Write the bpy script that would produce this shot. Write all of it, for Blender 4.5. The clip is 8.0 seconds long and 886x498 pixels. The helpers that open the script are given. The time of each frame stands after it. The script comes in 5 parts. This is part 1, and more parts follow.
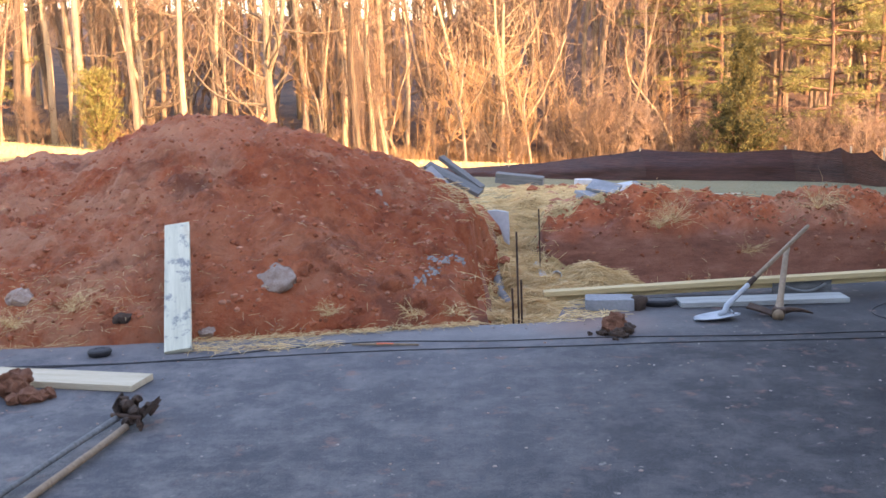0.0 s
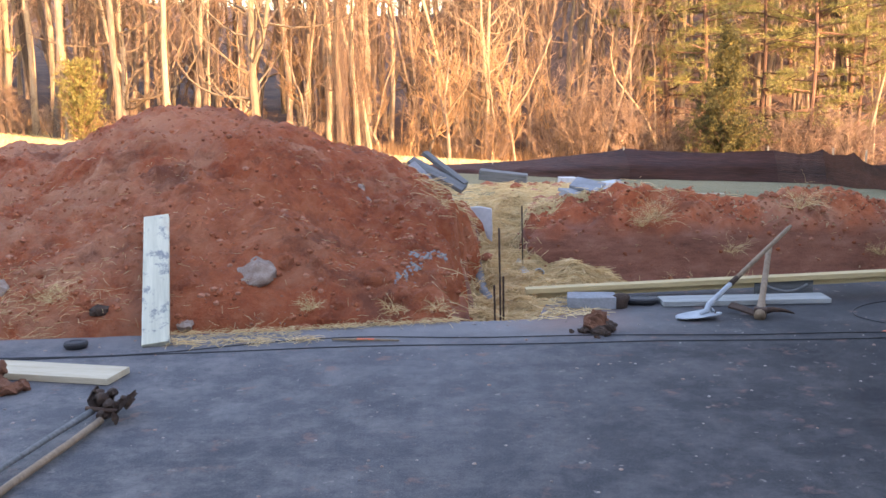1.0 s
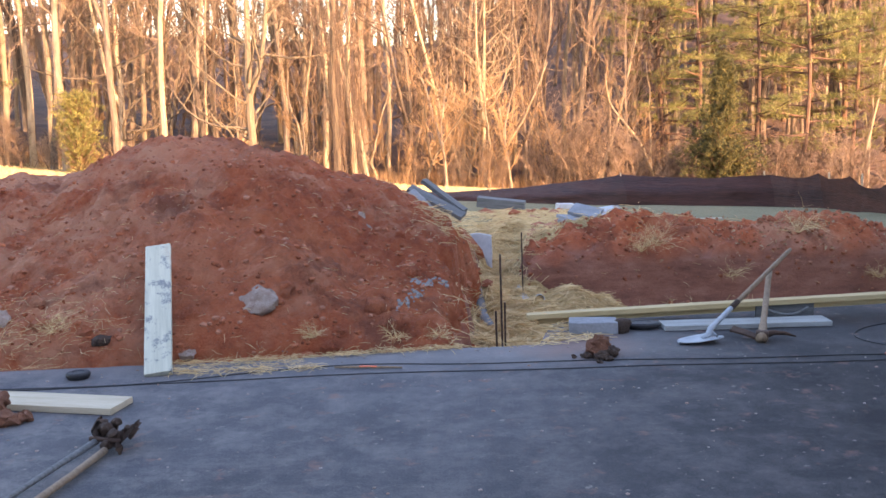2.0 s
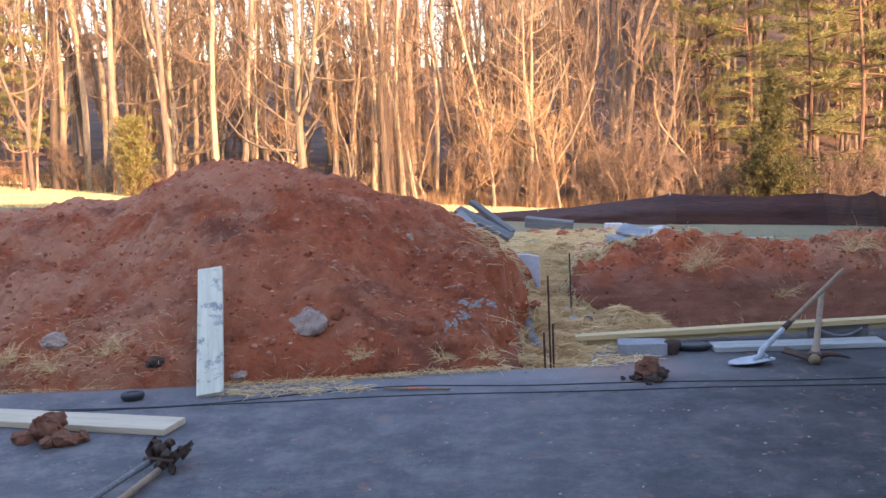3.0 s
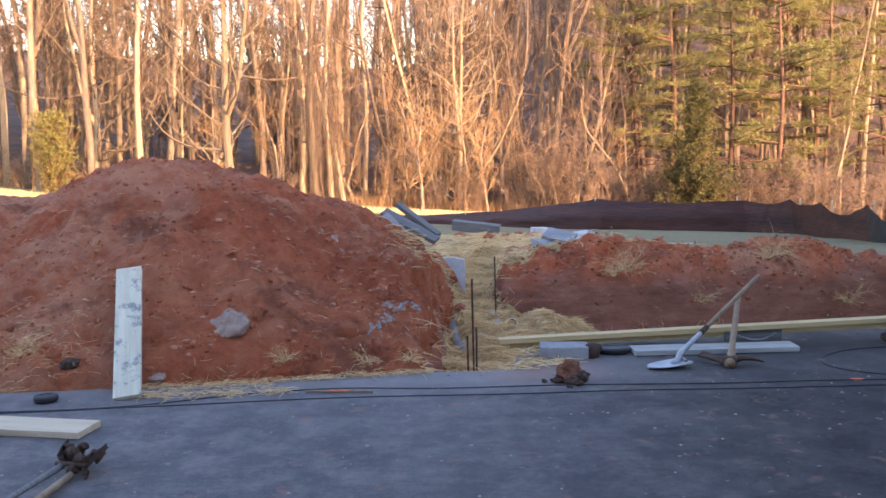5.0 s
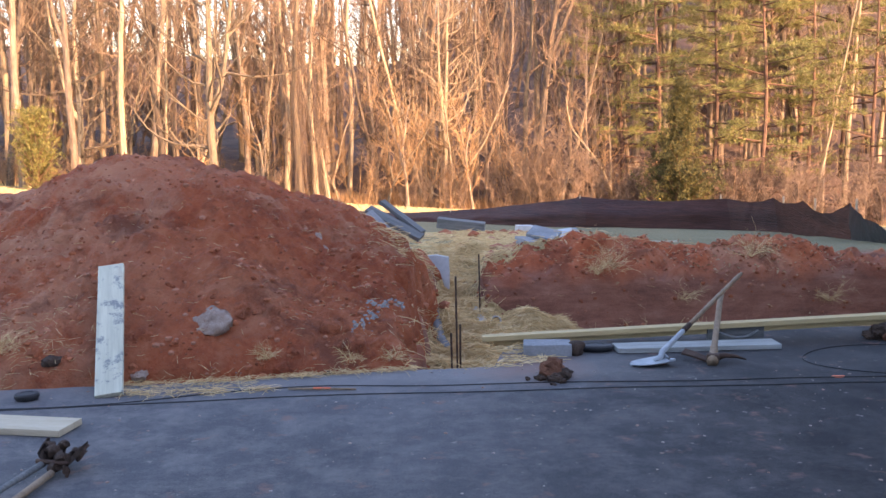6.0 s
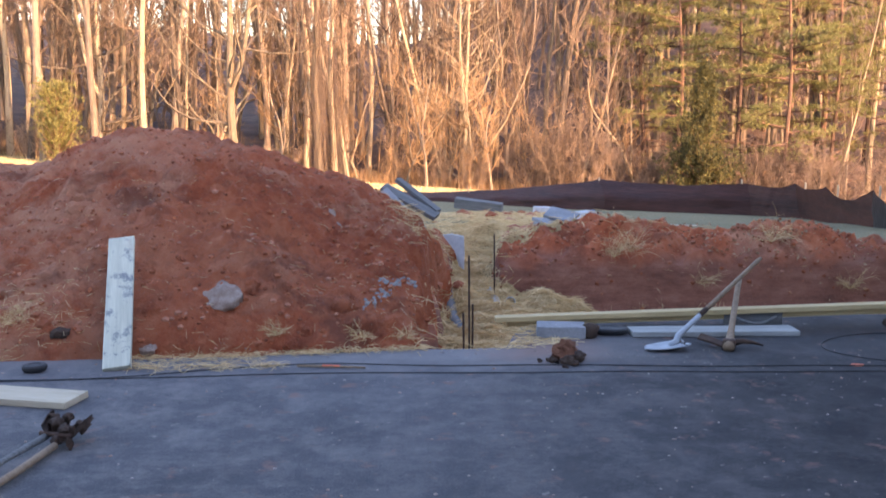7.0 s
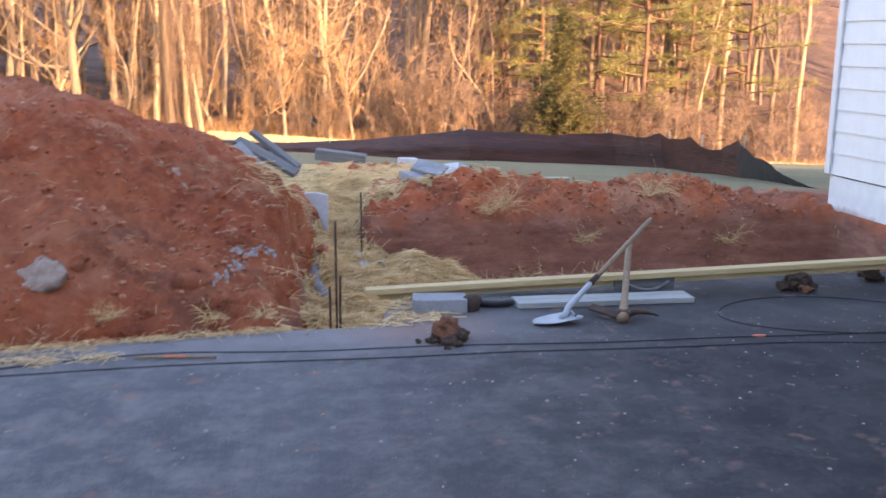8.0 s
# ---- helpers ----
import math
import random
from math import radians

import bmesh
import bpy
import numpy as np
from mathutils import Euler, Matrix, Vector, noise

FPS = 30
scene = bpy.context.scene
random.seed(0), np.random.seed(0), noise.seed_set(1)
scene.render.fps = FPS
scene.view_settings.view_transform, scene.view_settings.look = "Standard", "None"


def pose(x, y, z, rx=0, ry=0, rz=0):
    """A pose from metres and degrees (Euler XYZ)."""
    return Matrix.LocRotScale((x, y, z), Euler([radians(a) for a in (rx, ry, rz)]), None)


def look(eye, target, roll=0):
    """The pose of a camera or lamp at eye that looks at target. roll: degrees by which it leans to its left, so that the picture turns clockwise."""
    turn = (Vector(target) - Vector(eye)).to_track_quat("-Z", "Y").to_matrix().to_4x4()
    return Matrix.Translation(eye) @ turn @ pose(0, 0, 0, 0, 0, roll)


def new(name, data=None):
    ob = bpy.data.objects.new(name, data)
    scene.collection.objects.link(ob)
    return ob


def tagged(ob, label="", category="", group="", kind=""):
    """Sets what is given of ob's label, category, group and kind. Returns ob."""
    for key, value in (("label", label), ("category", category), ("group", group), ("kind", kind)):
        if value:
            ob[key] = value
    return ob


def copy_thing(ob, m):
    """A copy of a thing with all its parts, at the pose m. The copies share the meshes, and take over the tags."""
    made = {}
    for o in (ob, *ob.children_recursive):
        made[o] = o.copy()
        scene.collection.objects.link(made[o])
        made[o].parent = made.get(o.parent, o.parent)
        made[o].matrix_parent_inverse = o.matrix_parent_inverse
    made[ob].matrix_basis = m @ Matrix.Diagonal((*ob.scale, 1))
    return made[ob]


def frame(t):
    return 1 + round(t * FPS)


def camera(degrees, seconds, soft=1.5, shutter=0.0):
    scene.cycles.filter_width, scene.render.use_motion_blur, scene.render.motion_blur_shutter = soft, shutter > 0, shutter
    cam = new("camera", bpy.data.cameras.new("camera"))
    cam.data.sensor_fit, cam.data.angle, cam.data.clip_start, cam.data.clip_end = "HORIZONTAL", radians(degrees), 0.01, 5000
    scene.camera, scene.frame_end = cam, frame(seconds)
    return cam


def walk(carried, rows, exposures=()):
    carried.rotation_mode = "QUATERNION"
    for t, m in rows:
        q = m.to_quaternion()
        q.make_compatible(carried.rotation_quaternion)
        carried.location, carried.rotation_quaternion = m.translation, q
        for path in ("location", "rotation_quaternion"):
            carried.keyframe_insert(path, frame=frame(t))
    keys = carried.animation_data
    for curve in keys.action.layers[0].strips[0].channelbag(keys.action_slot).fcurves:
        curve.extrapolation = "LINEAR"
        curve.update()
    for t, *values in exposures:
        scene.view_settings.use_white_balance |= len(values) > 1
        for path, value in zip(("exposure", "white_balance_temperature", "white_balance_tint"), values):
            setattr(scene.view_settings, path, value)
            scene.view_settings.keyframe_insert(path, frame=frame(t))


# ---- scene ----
cam = camera(48.0, 8.0, shutter=0.4)
PATH = [
    (0, (0.168, -0.009, 1.707), (0.156, 1.96, 1.355), -1.8),
    (0.5, (0.168, -0.003, 1.679), (0.174, 1.971, 1.357), -2.9),
    (1, (0.174, 0.034, 1.691), (0.196, 2.001, 1.332), -0.9),
    (1.2, (0.179, 0.033, 1.681), (0.212, 2.002, 1.330), -1.6),
    (2.3, (0.137, 0.006, 1.694), (0.158, 1.985, 1.406), -1.2),
    (2.5, (0.138, -0.001, 1.701), (0.101, 1.98, 1.423), -1.1),
    (3, (0.151, -0.014, 1.702), (0.084, 1.967, 1.441), -2.1),
    (3.5, (0.159, -0.018, 1.699), (0.129, 1.966, 1.447), -2.0),
    (4, (0.165, -0.023, 1.699), (0.168, 1.961, 1.447), -1.8),
    (4.5, (0.17, -0.018, 1.7), (0.207, 1.965, 1.444), -1.5),
    (5, (0.177, -0.012, 1.702), (0.254, 1.97, 1.442), -0.9),
    (5.2, (0.185, -0.007, 1.694), (0.280, 1.974, 1.435), -0.9),
    (6.5, (0.191, -0.013, 1.704), (0.298, 1.966, 1.435), -0.7),
    (7, (0.227, 0.084, 1.671), (0.296, 2.06, 1.368), 0.2),
    (7.5, (0.222, 0.453, 1.619), (0.432, 2.396, 1.192), 2.0),
    (8, (0.246, 0.904, 1.648), (0.59, 2.832, 1.245), 0.8),
]
walk(cam, [(t, look(eye, target, roll)) for t, eye, target, roll in PATH], exposures=((0.0, 2.95, 6900, 30), (1.0, 2.93, 6900, 30), (2.5, 2.66, 6400, 30), (3.5, 2.58, 6350, 31), (6.5, 2.55, 6250, 31), (7.1, 2.58, 6200, 31), (7.5, 2.60, 6350, 33), (8.0, 2.86, 6700, 31)))

# ---- daylight: a low evening sun behind the camera, a clear sky ----
SUN_TURN, SUN_RISE = radians(138), radians(9.5)
world = bpy.data.worlds.new("evening_sky")
scene.world = world
world.use_nodes = True
wn = world.node_tree.nodes
sky = wn.new("ShaderNodeTexSky")
sky.sky_type, sky.sun_disc = "NISHITA", False
sky.sun_elevation, sky.sun_rotation = SUN_RISE, SUN_TURN
wn["Background"].inputs["Strength"].default_value = 0.15
world.node_tree.links.new(sky.outputs[0], wn["Background"].inputs["Color"])
sun_data = bpy.data.lights.new("sun", "SUN")
sun_data.energy, sun_data.angle, sun_data.color = 2.6, radians(0.5), (1.0, 0.66, 0.34)
sun = new("sun", sun_data)
to_sun = Vector((math.sin(SUN_TURN) * math.cos(SUN_RISE), math.cos(SUN_TURN) * math.cos(SUN_RISE), math.sin(SUN_RISE)))
sun.matrix_world = look(to_sun * 60, (0, 0, 0))


# ---- materials ----
def shader(name, rough=0.8, metal=0.0):
    """A node material; returns it with its tree, its Principled node and a position output in metres."""
    m = bpy.data.materials.new(name)
    m.use_nodes = True
    b = m.node_tree.nodes["Principled BSDF"]
    b.inputs["Roughness"].default_value, b.inputs["Metallic"].default_value = rough, metal
    return m, m.node_tree, b


def tex(nt, scale, detail=5.0, rough=0.6, stretch=None, local=False, distort=0.0):
    """Noise over real-world metres, or over the object's own space."""
    n = nt.nodes.new("ShaderNodeTexNoise")
    n.inputs["Scale"].default_value, n.inputs["Detail"].default_value, n.inputs["Roughness"].default_value = scale, detail, rough
    n.inputs["Distortion"].default_value = distort
    if local:
        src = nt.nodes.new("ShaderNodeTexCoord").outputs["Object"]
    else:
        src = nt.nodes.new("ShaderNodeNewGeometry").outputs["Position"]
    if stretch:
        k = nt.nodes.new("ShaderNodeMapping")
        k.inputs["Scale"].default_value = stretch
        nt.links.new(src, k.inputs["Vector"])
        src = k.outputs[0]
    nt.links.new(src, n.inputs["Vector"])
    return n.outputs["Fac"]


def ramp(nt, fac, stops):
    r = nt.nodes.new("ShaderNodeValToRGB")
    e = r.color_ramp.elements
    while len(e) < len(stops):
        e.new(0.5)
    for el, (p, c) in zip(e, stops):
        el.position, el.color = p, (*c, 1) if len(c) == 3 else c
    nt.links.new(fac, r.inputs["Fac"])
    return r.outputs["Color"]


def grey(v):
    return (v, v, v)


def mix(nt, fac, a, b, mode="MIX"):
    n = nt.nodes.new("ShaderNodeMix")
    n.data_type, n.blend_type = "RGBA", mode
    for sock, v in ((n.inputs["Factor"], fac), (n.inputs["A"], a), (n.inputs["B"], b)):
        if isinstance(v, (int, float)):
            sock.default_value = v
        elif isinstance(v, tuple):
            sock.default_value = (*v, 1)
        else:
            nt.links.new(v, sock)
    return n.outputs["Result"]


def bump(nt, b, height, strength=0.4, dist=0.01):
    n = nt.nodes.new("ShaderNodeBump")
    n.inputs["Strength"].default_value, n.inputs["Distance"].default_value = strength, dist
    nt.links.new(height, n.inputs["Height"])
    nt.links.new(n.outputs[0], b.inputs["Normal"])


def each(nt):
    return nt.nodes.new("ShaderNodeObjectInfo").outputs["Random"]


def island(nt):
    return nt.nodes.new("ShaderNodeNewGeometry").outputs["Random Per Island"]


def plain(name, dark, light, scale=6.0, rough=0.8, metal=0.0, relief=0.3, dist=0.004, stretch=None, local=True, fine=9.0):
    """Two tones over two scales of noise, with matching relief."""
    m, nt, b = shader(name, rough, metal)
    big = tex(nt, scale, 4, stretch=stretch, local=local)
    small = tex(nt, scale * fine, 6, stretch=stretch, local=local)
    c = ramp(nt, big, [(0.3, dark), (0.7, light)])
    c = mix(nt, 0.45, c, ramp(nt, small, [(0.3, dark), (0.7, light)]))
    nt.links.new(c, b.inputs["Base Color"])
    bump(nt, b, small, relief, dist)
    return m


def varied(name, tones, rough=0.8, by=island, scale=0.0):
    """A tone for each loose piece (or each object), picked at random."""
    m, nt, b = shader(name, rough)
    n = len(tones)
    c = ramp(nt, by(nt), [(i / max(n - 1, 1), t) for i, t in enumerate(tones)])
    if scale:
        c = mix(nt, 0.5, c, ramp(nt, tex(nt, scale, 5), [(0.3, grey(0.35)), (0.7, grey(1.0))]), "MULTIPLY")
    nt.links.new(c, b.inputs["Base Color"])
    return m


def clay_colour(nt):
    """Red clay: rust, pale and dark patches, grit."""
    a = ramp(nt, tex(nt, 0.9, 6, 0.65), [(0.34, (0.27, 0.056, 0.018)), (0.5, (0.46, 0.105, 0.032)), (0.64, (0.56, 0.18, 0.075))])
    d = ramp(nt, tex(nt, 7.0, 8, 0.7), [(0.34, (0.17, 0.042, 0.016)), (0.5, (0.46, 0.108, 0.034)), (0.68, (0.58, 0.22, 0.105))])
    c = mix(nt, 0.5, a, d)
    pale = ramp(nt, tex(nt, 0.75, 7, 0.7, distort=0.6), [(0.54, grey(0)), (0.66, grey(0.75))])
    # paler, drier earth tipped at the far end of the heap
    place = nt.nodes.new("ShaderNodeSeparateXYZ")
    nt.links.new(nt.nodes.new("ShaderNodeNewGeometry").outputs["Position"], place.inputs[0])
    tipped = nt.nodes.new("ShaderNodeMapRange")
    tipped.inputs["From Min"].default_value, tipped.inputs["From Max"].default_value = -1.0, -2.5
    tipped.inputs["To Max"].default_value = 0.9
    nt.links.new(place.outputs["X"], tipped.inputs["Value"])
    dry = mix(nt, 1.0, ramp(nt, tex(nt, 1.6, 8, 0.7), [(0.40, grey(0)), (0.54, grey(0.9))]), tipped.outputs[0], "MULTIPLY")
    c = mix(nt, dry, c, (0.58, 0.275, 0.155))
    c = mix(nt, pale, c, (0.58, 0.28, 0.16))
    damp = ramp(nt, tex(nt, 1.25, 8, 0.72, distort=0.4), [(0.36, grey(0.75)), (0.47, grey(0))])
    c = mix(nt, damp, c, (0.17, 0.048, 0.020))
    grit = ramp(nt, tex(nt, 60, 3), [(0.64, grey(0)), (0.72, grey(0.5))])
    return mix(nt, grit, c, (0.42, 0.28, 0.19))


def clay_material():
    m, nt, b = shader("red_clay", 0.92)
    nt.links.new(clay_colour(nt), b.inputs["Base Color"])
    h = mix(nt, 0.45, tex(nt, 9, 10, 0.78), tex(nt, 45, 6, 0.75))
    bump(nt, b, h, 1.0, 0.085)
    return m


def ground_material():
    """Clay round the digging, winter lawn beyond it, leaf litter under the trees."""
    m, nt, b = shader("yard_soil", 0.95)
    sep = nt.nodes.new("ShaderNodeSeparateXYZ")
    nt.links.new(nt.nodes.new("ShaderNodeNewGeometry").outputs["Position"], sep.inputs[0])

    def step(src, lo, hi, wobble, wscale):
        add = nt.nodes.new("ShaderNodeMath")
        add.operation = "MULTIPLY_ADD"
        nt.links.new(tex(nt, wscale, 5), add.inputs[0])
        add.inputs[1].default_value = wobble
        nt.links.new(src, add.inputs[2])
        r = nt.nodes.new("ShaderNodeMapRange")
        r.inputs["From Min"].default_value, r.inputs["From Max"].default_value = lo + wobble / 2, hi + wobble / 2
        nt.links.new(add.outputs[0], r.inputs["Value"])
        return r.outputs[0]

    lawn = ramp(nt, tex(nt, 0.35, 6, 0.65), [(0.3, (0.115, 0.12, 0.05)), (0.5, (0.19, 0.165, 0.08)), (0.7, (0.28, 0.22, 0.115))])
    lawn = mix(nt, 0.6, lawn, ramp(nt, tex(nt, 22, 6, 0.7), [(0.3, (0.08, 0.085, 0.035)), (0.7, (0.32, 0.26, 0.14))]))
    litter = ramp(nt, tex(nt, 0.5, 8, 0.7), [(0.3, (0.045, 0.025, 0.016)), (0.5, (0.095, 0.053, 0.033)), (0.7, (0.18, 0.105, 0.062))])
    near = step(sep.outputs["Y"], 12.4, 13.6, 2.2, 0.7)
    far = step(sep.outputs["Y"], 49, 53, 5.0, 0.12)
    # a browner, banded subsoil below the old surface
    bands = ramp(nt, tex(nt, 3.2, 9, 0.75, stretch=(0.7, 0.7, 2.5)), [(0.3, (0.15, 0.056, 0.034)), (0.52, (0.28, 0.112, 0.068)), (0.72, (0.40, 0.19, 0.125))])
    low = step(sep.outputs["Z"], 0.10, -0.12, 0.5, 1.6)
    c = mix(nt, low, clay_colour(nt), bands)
    c = mix(nt, near, c, lawn)
    c = mix(nt, far, c, litter)
    nt.links.new(c, b.inputs["Base Color"])
    bump(nt, b, tex(nt, 25, 8, 0.75), 0.8, 0.03)
    return m


def asphalt_material():
    m, nt, b = shader("driveway_asphalt", 0.82)
    b.inputs["Specular IOR Level"].default_value = 0.25
    worn = ramp(nt, tex(nt, 0.55, 6, 0.65), [(0.3, (0.038, 0.042, 0.052)), (0.5, (0.054, 0.059, 0.072)), (0.72, (0.086, 0.090, 0.102))])
    stone = ramp(nt, tex(nt, 110, 4, 0.8), [(0.38, grey(0.018)), (0.52, grey(0.05)), (0.68, grey(0.19))])
    c = mix(nt, 0.5, worn, stone)
    dust = ramp(nt, tex(nt, 3.4, 10, 0.82), [(0.45, grey(0)), (0.64, grey(0.75))])
    side = nt.nodes.new("ShaderNodeSeparateXYZ")
    nt.links.new(nt.nodes.new("ShaderNodeNewGeometry").outputs["Position"], side.inputs[0])
    # the dust thins to the right too, adding to the painted shade there
    dust_fade = nt.nodes.new("ShaderNodeMapRange")
    dust_fade.inputs["From Min"].default_value, dust_fade.inputs["From Max"].default_value = -1.5, 3.2
    dust_fade.inputs["To Min"].default_value, dust_fade.inputs["To Max"].default_value = 1.0, 0.12
    nt.links.new(side.outputs["X"], dust_fade.inputs["Value"])
    dust = mix(nt, 1.0, dust, dust_fade.outputs[0], "MULTIPLY")
    # shade beside the house, painted in: the asphalt blackens towards +X
    house_shade = nt.nodes.new("ShaderNodeMapRange")
    house_shade.inputs["From Min"].default_value, house_shade.inputs["From Max"].default_value = 0.3, 2.3
    house_shade.inputs["To Max"].default_value = 0.9
    nt.links.new(side.outputs["X"], house_shade.inputs["Value"])
    # the asphalt pales to grey towards the digging
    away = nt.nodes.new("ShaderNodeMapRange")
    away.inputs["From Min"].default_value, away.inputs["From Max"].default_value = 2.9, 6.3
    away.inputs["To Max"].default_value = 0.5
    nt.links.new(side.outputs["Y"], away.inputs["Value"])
    paling = mix(nt, 1.0, away.outputs[0], ramp(nt, tex(nt, 1.7, 9, 0.75), [(0.3, grey(0.35)), (0.65, grey(1))]), "MULTIPLY")
    c = mix(nt, paling, c, (0.195, 0.193, 0.203))
    c = mix(nt, house_shade.outputs[0], c, (0.016, 0.017, 0.020))
    c = mix(nt, dust, c, (0.205, 0.19, 0.18))
    red = ramp(nt, tex(nt, 5.5, 5, 0.6), [(0.60, grey(0)), (0.70, grey(0.55))])
    c = mix(nt, red, c, (0.24, 0.13, 0.10))
    specks = ramp(nt, tex(nt, 13, 4, 0.6), [(0.66, grey(0)), (0.70, grey(0.8))])
    c = mix(nt, specks, c, (0.22, 0.20, 0.18))
    # pale dust tracked along the far edge, and a patch of clay trodden in by the block
    sep = nt.nodes.new("ShaderNodeSeparateXYZ")
    nt.links.new(nt.nodes.new("ShaderNodeNewGeometry").outputs["Position"], sep.inputs[0])
    off = nt.nodes.new("ShaderNodeMath")
    off.operation = "MULTIPLY_ADD"
    nt.links.new(tex(nt, 1.8, 6, 0.7), off.inputs[0])
    off.inputs[1].default_value = 0.9
    nt.links.new(sep.outputs["Y"], off.inputs[2])
    verge = nt.nodes.new("ShaderNodeMapRange")
    verge.inputs["From Min"].default_value, verge.inputs["From Max"].default_value, verge.inputs["To Max"].default_value = 6.35, 6.85, 0.55
    nt.links.new(off.outputs[0], verge.inputs["Value"])
    verge_fade = nt.nodes.new("ShaderNodeMapRange")
    verge_fade.inputs["From Min"].default_value, verge_fade.inputs["From Max"].default_value = 0.9, 2.2
    verge_fade.inputs["To Min"].default_value, verge_fade.inputs["To Max"].default_value = 1.0, 0.15
    nt.links.new(sep.outputs["X"], verge_fade.inputs["Value"])
    c = mix(nt, mix(nt, 1.0, verge.outputs[0], verge_fade.outputs[0], "MULTIPLY"), c, (0.25, 0.24, 0.235))
    far = nt.nodes.new("ShaderNodeVectorMath")
    far.operation = "DISTANCE"
    nt.links.new(nt.nodes.new("ShaderNodeNewGeometry").outputs["Position"], far.inputs[0])
    far.inputs[1].default_value = (1.12, 6.55, 0)
    wob = nt.nodes.new("ShaderNodeMath")
    wob.operation = "MULTIPLY_ADD"
    nt.links.new(tex(nt, 4.5, 6, 0.7), wob.inputs[0])
    wob.inputs[1].default_value = 0.7
    nt.links.new(far.outputs["Value"], wob.inputs[2])
    c = mix(nt, ramp(nt, wob.outputs[0], [(0.45, grey(0.75)), (0.85, grey(0))]), c, (0.26, 0.17, 0.14))
    nt.links.new(c, b.inputs["Base Color"])
    rr = ramp(nt, tex(nt, 2.2, 5), [(0.3, grey(0.62)), (0.7, grey(0.9))])
    nt.links.new(rr, b.inputs["Roughness"])
    bump(nt, b, tex(nt, 90, 6, 0.8), 0.6, 0.006)
    return m


def bark_material(name, dark, light):
    m, nt, b = shader(name, 0.9)
    f = tex(nt, 3.0, 7, 0.7, stretch=(2.5, 2.5, 0.5))
    c = ramp(nt, f, [(0.3, dark), (0.68, light)])
    tone = ramp(nt, each(nt), [(0.0, (0.34, 0.32, 0.30)), (0.5, (0.75, 0.73, 0.70)), (1.0, (1.15, 1.12, 1.05))])
    nt.links.new(mix(nt, 1.0, c, tone, "MULTIPLY"), b.inputs["Base Color"])
    bump(nt, b, tex(nt, 9, 6, 0.7, stretch=(3, 3, 0.5)), 0.6, 0.03)
    return m


CLAY = clay_material()
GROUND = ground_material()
ASPHALT = asphalt_material()
BARK = bark_material("grey_bark", (0.14, 0.10, 0.07), (0.36, 0.27, 0.19))
PALEBARK = bark_material("pale_bark", (0.27, 0.20, 0.125), (0.50, 0.385, 0.25))
DARKBARK = bark_material("dark_bark", (0.05, 0.038, 0.030), (0.17, 0.125, 0.09))
TWIG = bark_material("twig_bark", (0.20, 0.13, 0.085), (0.38, 0.26, 0.17))
SHRUB = bark_material("shrub_twigs", (0.26, 0.15, 0.07), (0.47, 0.295, 0.145))
RUSSET = bark_material("russet_twigs", (0.42, 0.26, 0.10), (0.66, 0.43, 0.18))
FARBARK = varied("far_bark", [(0.07, 0.05, 0.035), (0.22, 0.15, 0.10), (0.13, 0.09, 0.065), (0.36, 0.255, 0.17), (0.10, 0.07, 0.05)], 0.9)
PINEBARK = bark_material("pine_bark", (0.13, 0.07, 0.045), (0.34, 0.19, 0.12))
NEEDLE = varied("pine_needles", [(0.11, 0.12, 0.026), (0.20, 0.185, 0.046), (0.28, 0.24, 0.065), (0.15, 0.145, 0.036)], 0.7)
CEDARGREEN = varied("cedar_foliage", [(0.024, 0.029, 0.009), (0.07, 0.066, 0.015), (0.19, 0.145, 0.03)], 0.75)
YOUNGGREEN = varied("young_evergreen", [(0.08, 0.085, 0.02), (0.18, 0.16, 0.035), (0.27, 0.22, 0.055)], 0.75)
DEADLEAF = varied("dry_leaves", [(0.34, 0.19, 0.10), (0.48, 0.31, 0.18), (0.40, 0.23, 0.12)], 0.8)
STRAW = varied("wheat_straw", [(0.54, 0.35, 0.15), (0.70, 0.49, 0.23), (0.80, 0.61, 0.33), (0.60, 0.40, 0.18)], 0.7)
CLOD = varied("clay_clods", [(0.20, 0.055, 0.022), (0.32, 0.090, 0.034), (0.42, 0.19, 0.115), (0.27, 0.075, 0.028), (0.34, 0.11, 0.048)], 0.95)
GRIT = varied("pale_grit", [(0.16, 0.14, 0.13), (0.26, 0.20, 0.17), (0.36, 0.32, 0.29), (0.30, 0.17, 0.12)], 0.9)
VINYL = plain("white_siding", (0.60, 0.61, 0.62), (0.72, 0.72, 0.72), 1.2, 0.45, relief=0.06)


# ---- mesh helpers ----
def part(name, bm, material, parent=None, label="", smooth=False):
    """Links a bmesh as one mesh object, under a thing or a part."""
    me = bpy.data.meshes.new(name)
    bm.to_mesh(me)
    bm.free()
    return mesh_part(name, me, material, parent, label, smooth)


def mesh_part(name, me, material, parent=None, label="", smooth=False):
    if material and not me.materials:
        me.materials.append(material)
    if smooth:
        me.polygons.foreach_set("use_smooth", [True] * len(me.polygons))
    ob = new(name, me)
    if parent:
        ob.parent = parent
    if label:
        ob["label"] = label
    return ob


def mesh_of(name, verts, faces):
    me = bpy.data.meshes.new(name)
    me.from_pydata([tuple(v) for v in verts], [], faces)
    me.update()
    return me


def thing(name, m, label, category, group="", kind=""):
    """An empty at a thing's base, that parents its parts."""
    ob = new(name)
    ob.empty_display_size = 0.1
    ob.matrix_basis = m
    return tagged(ob, label, category, group, kind)


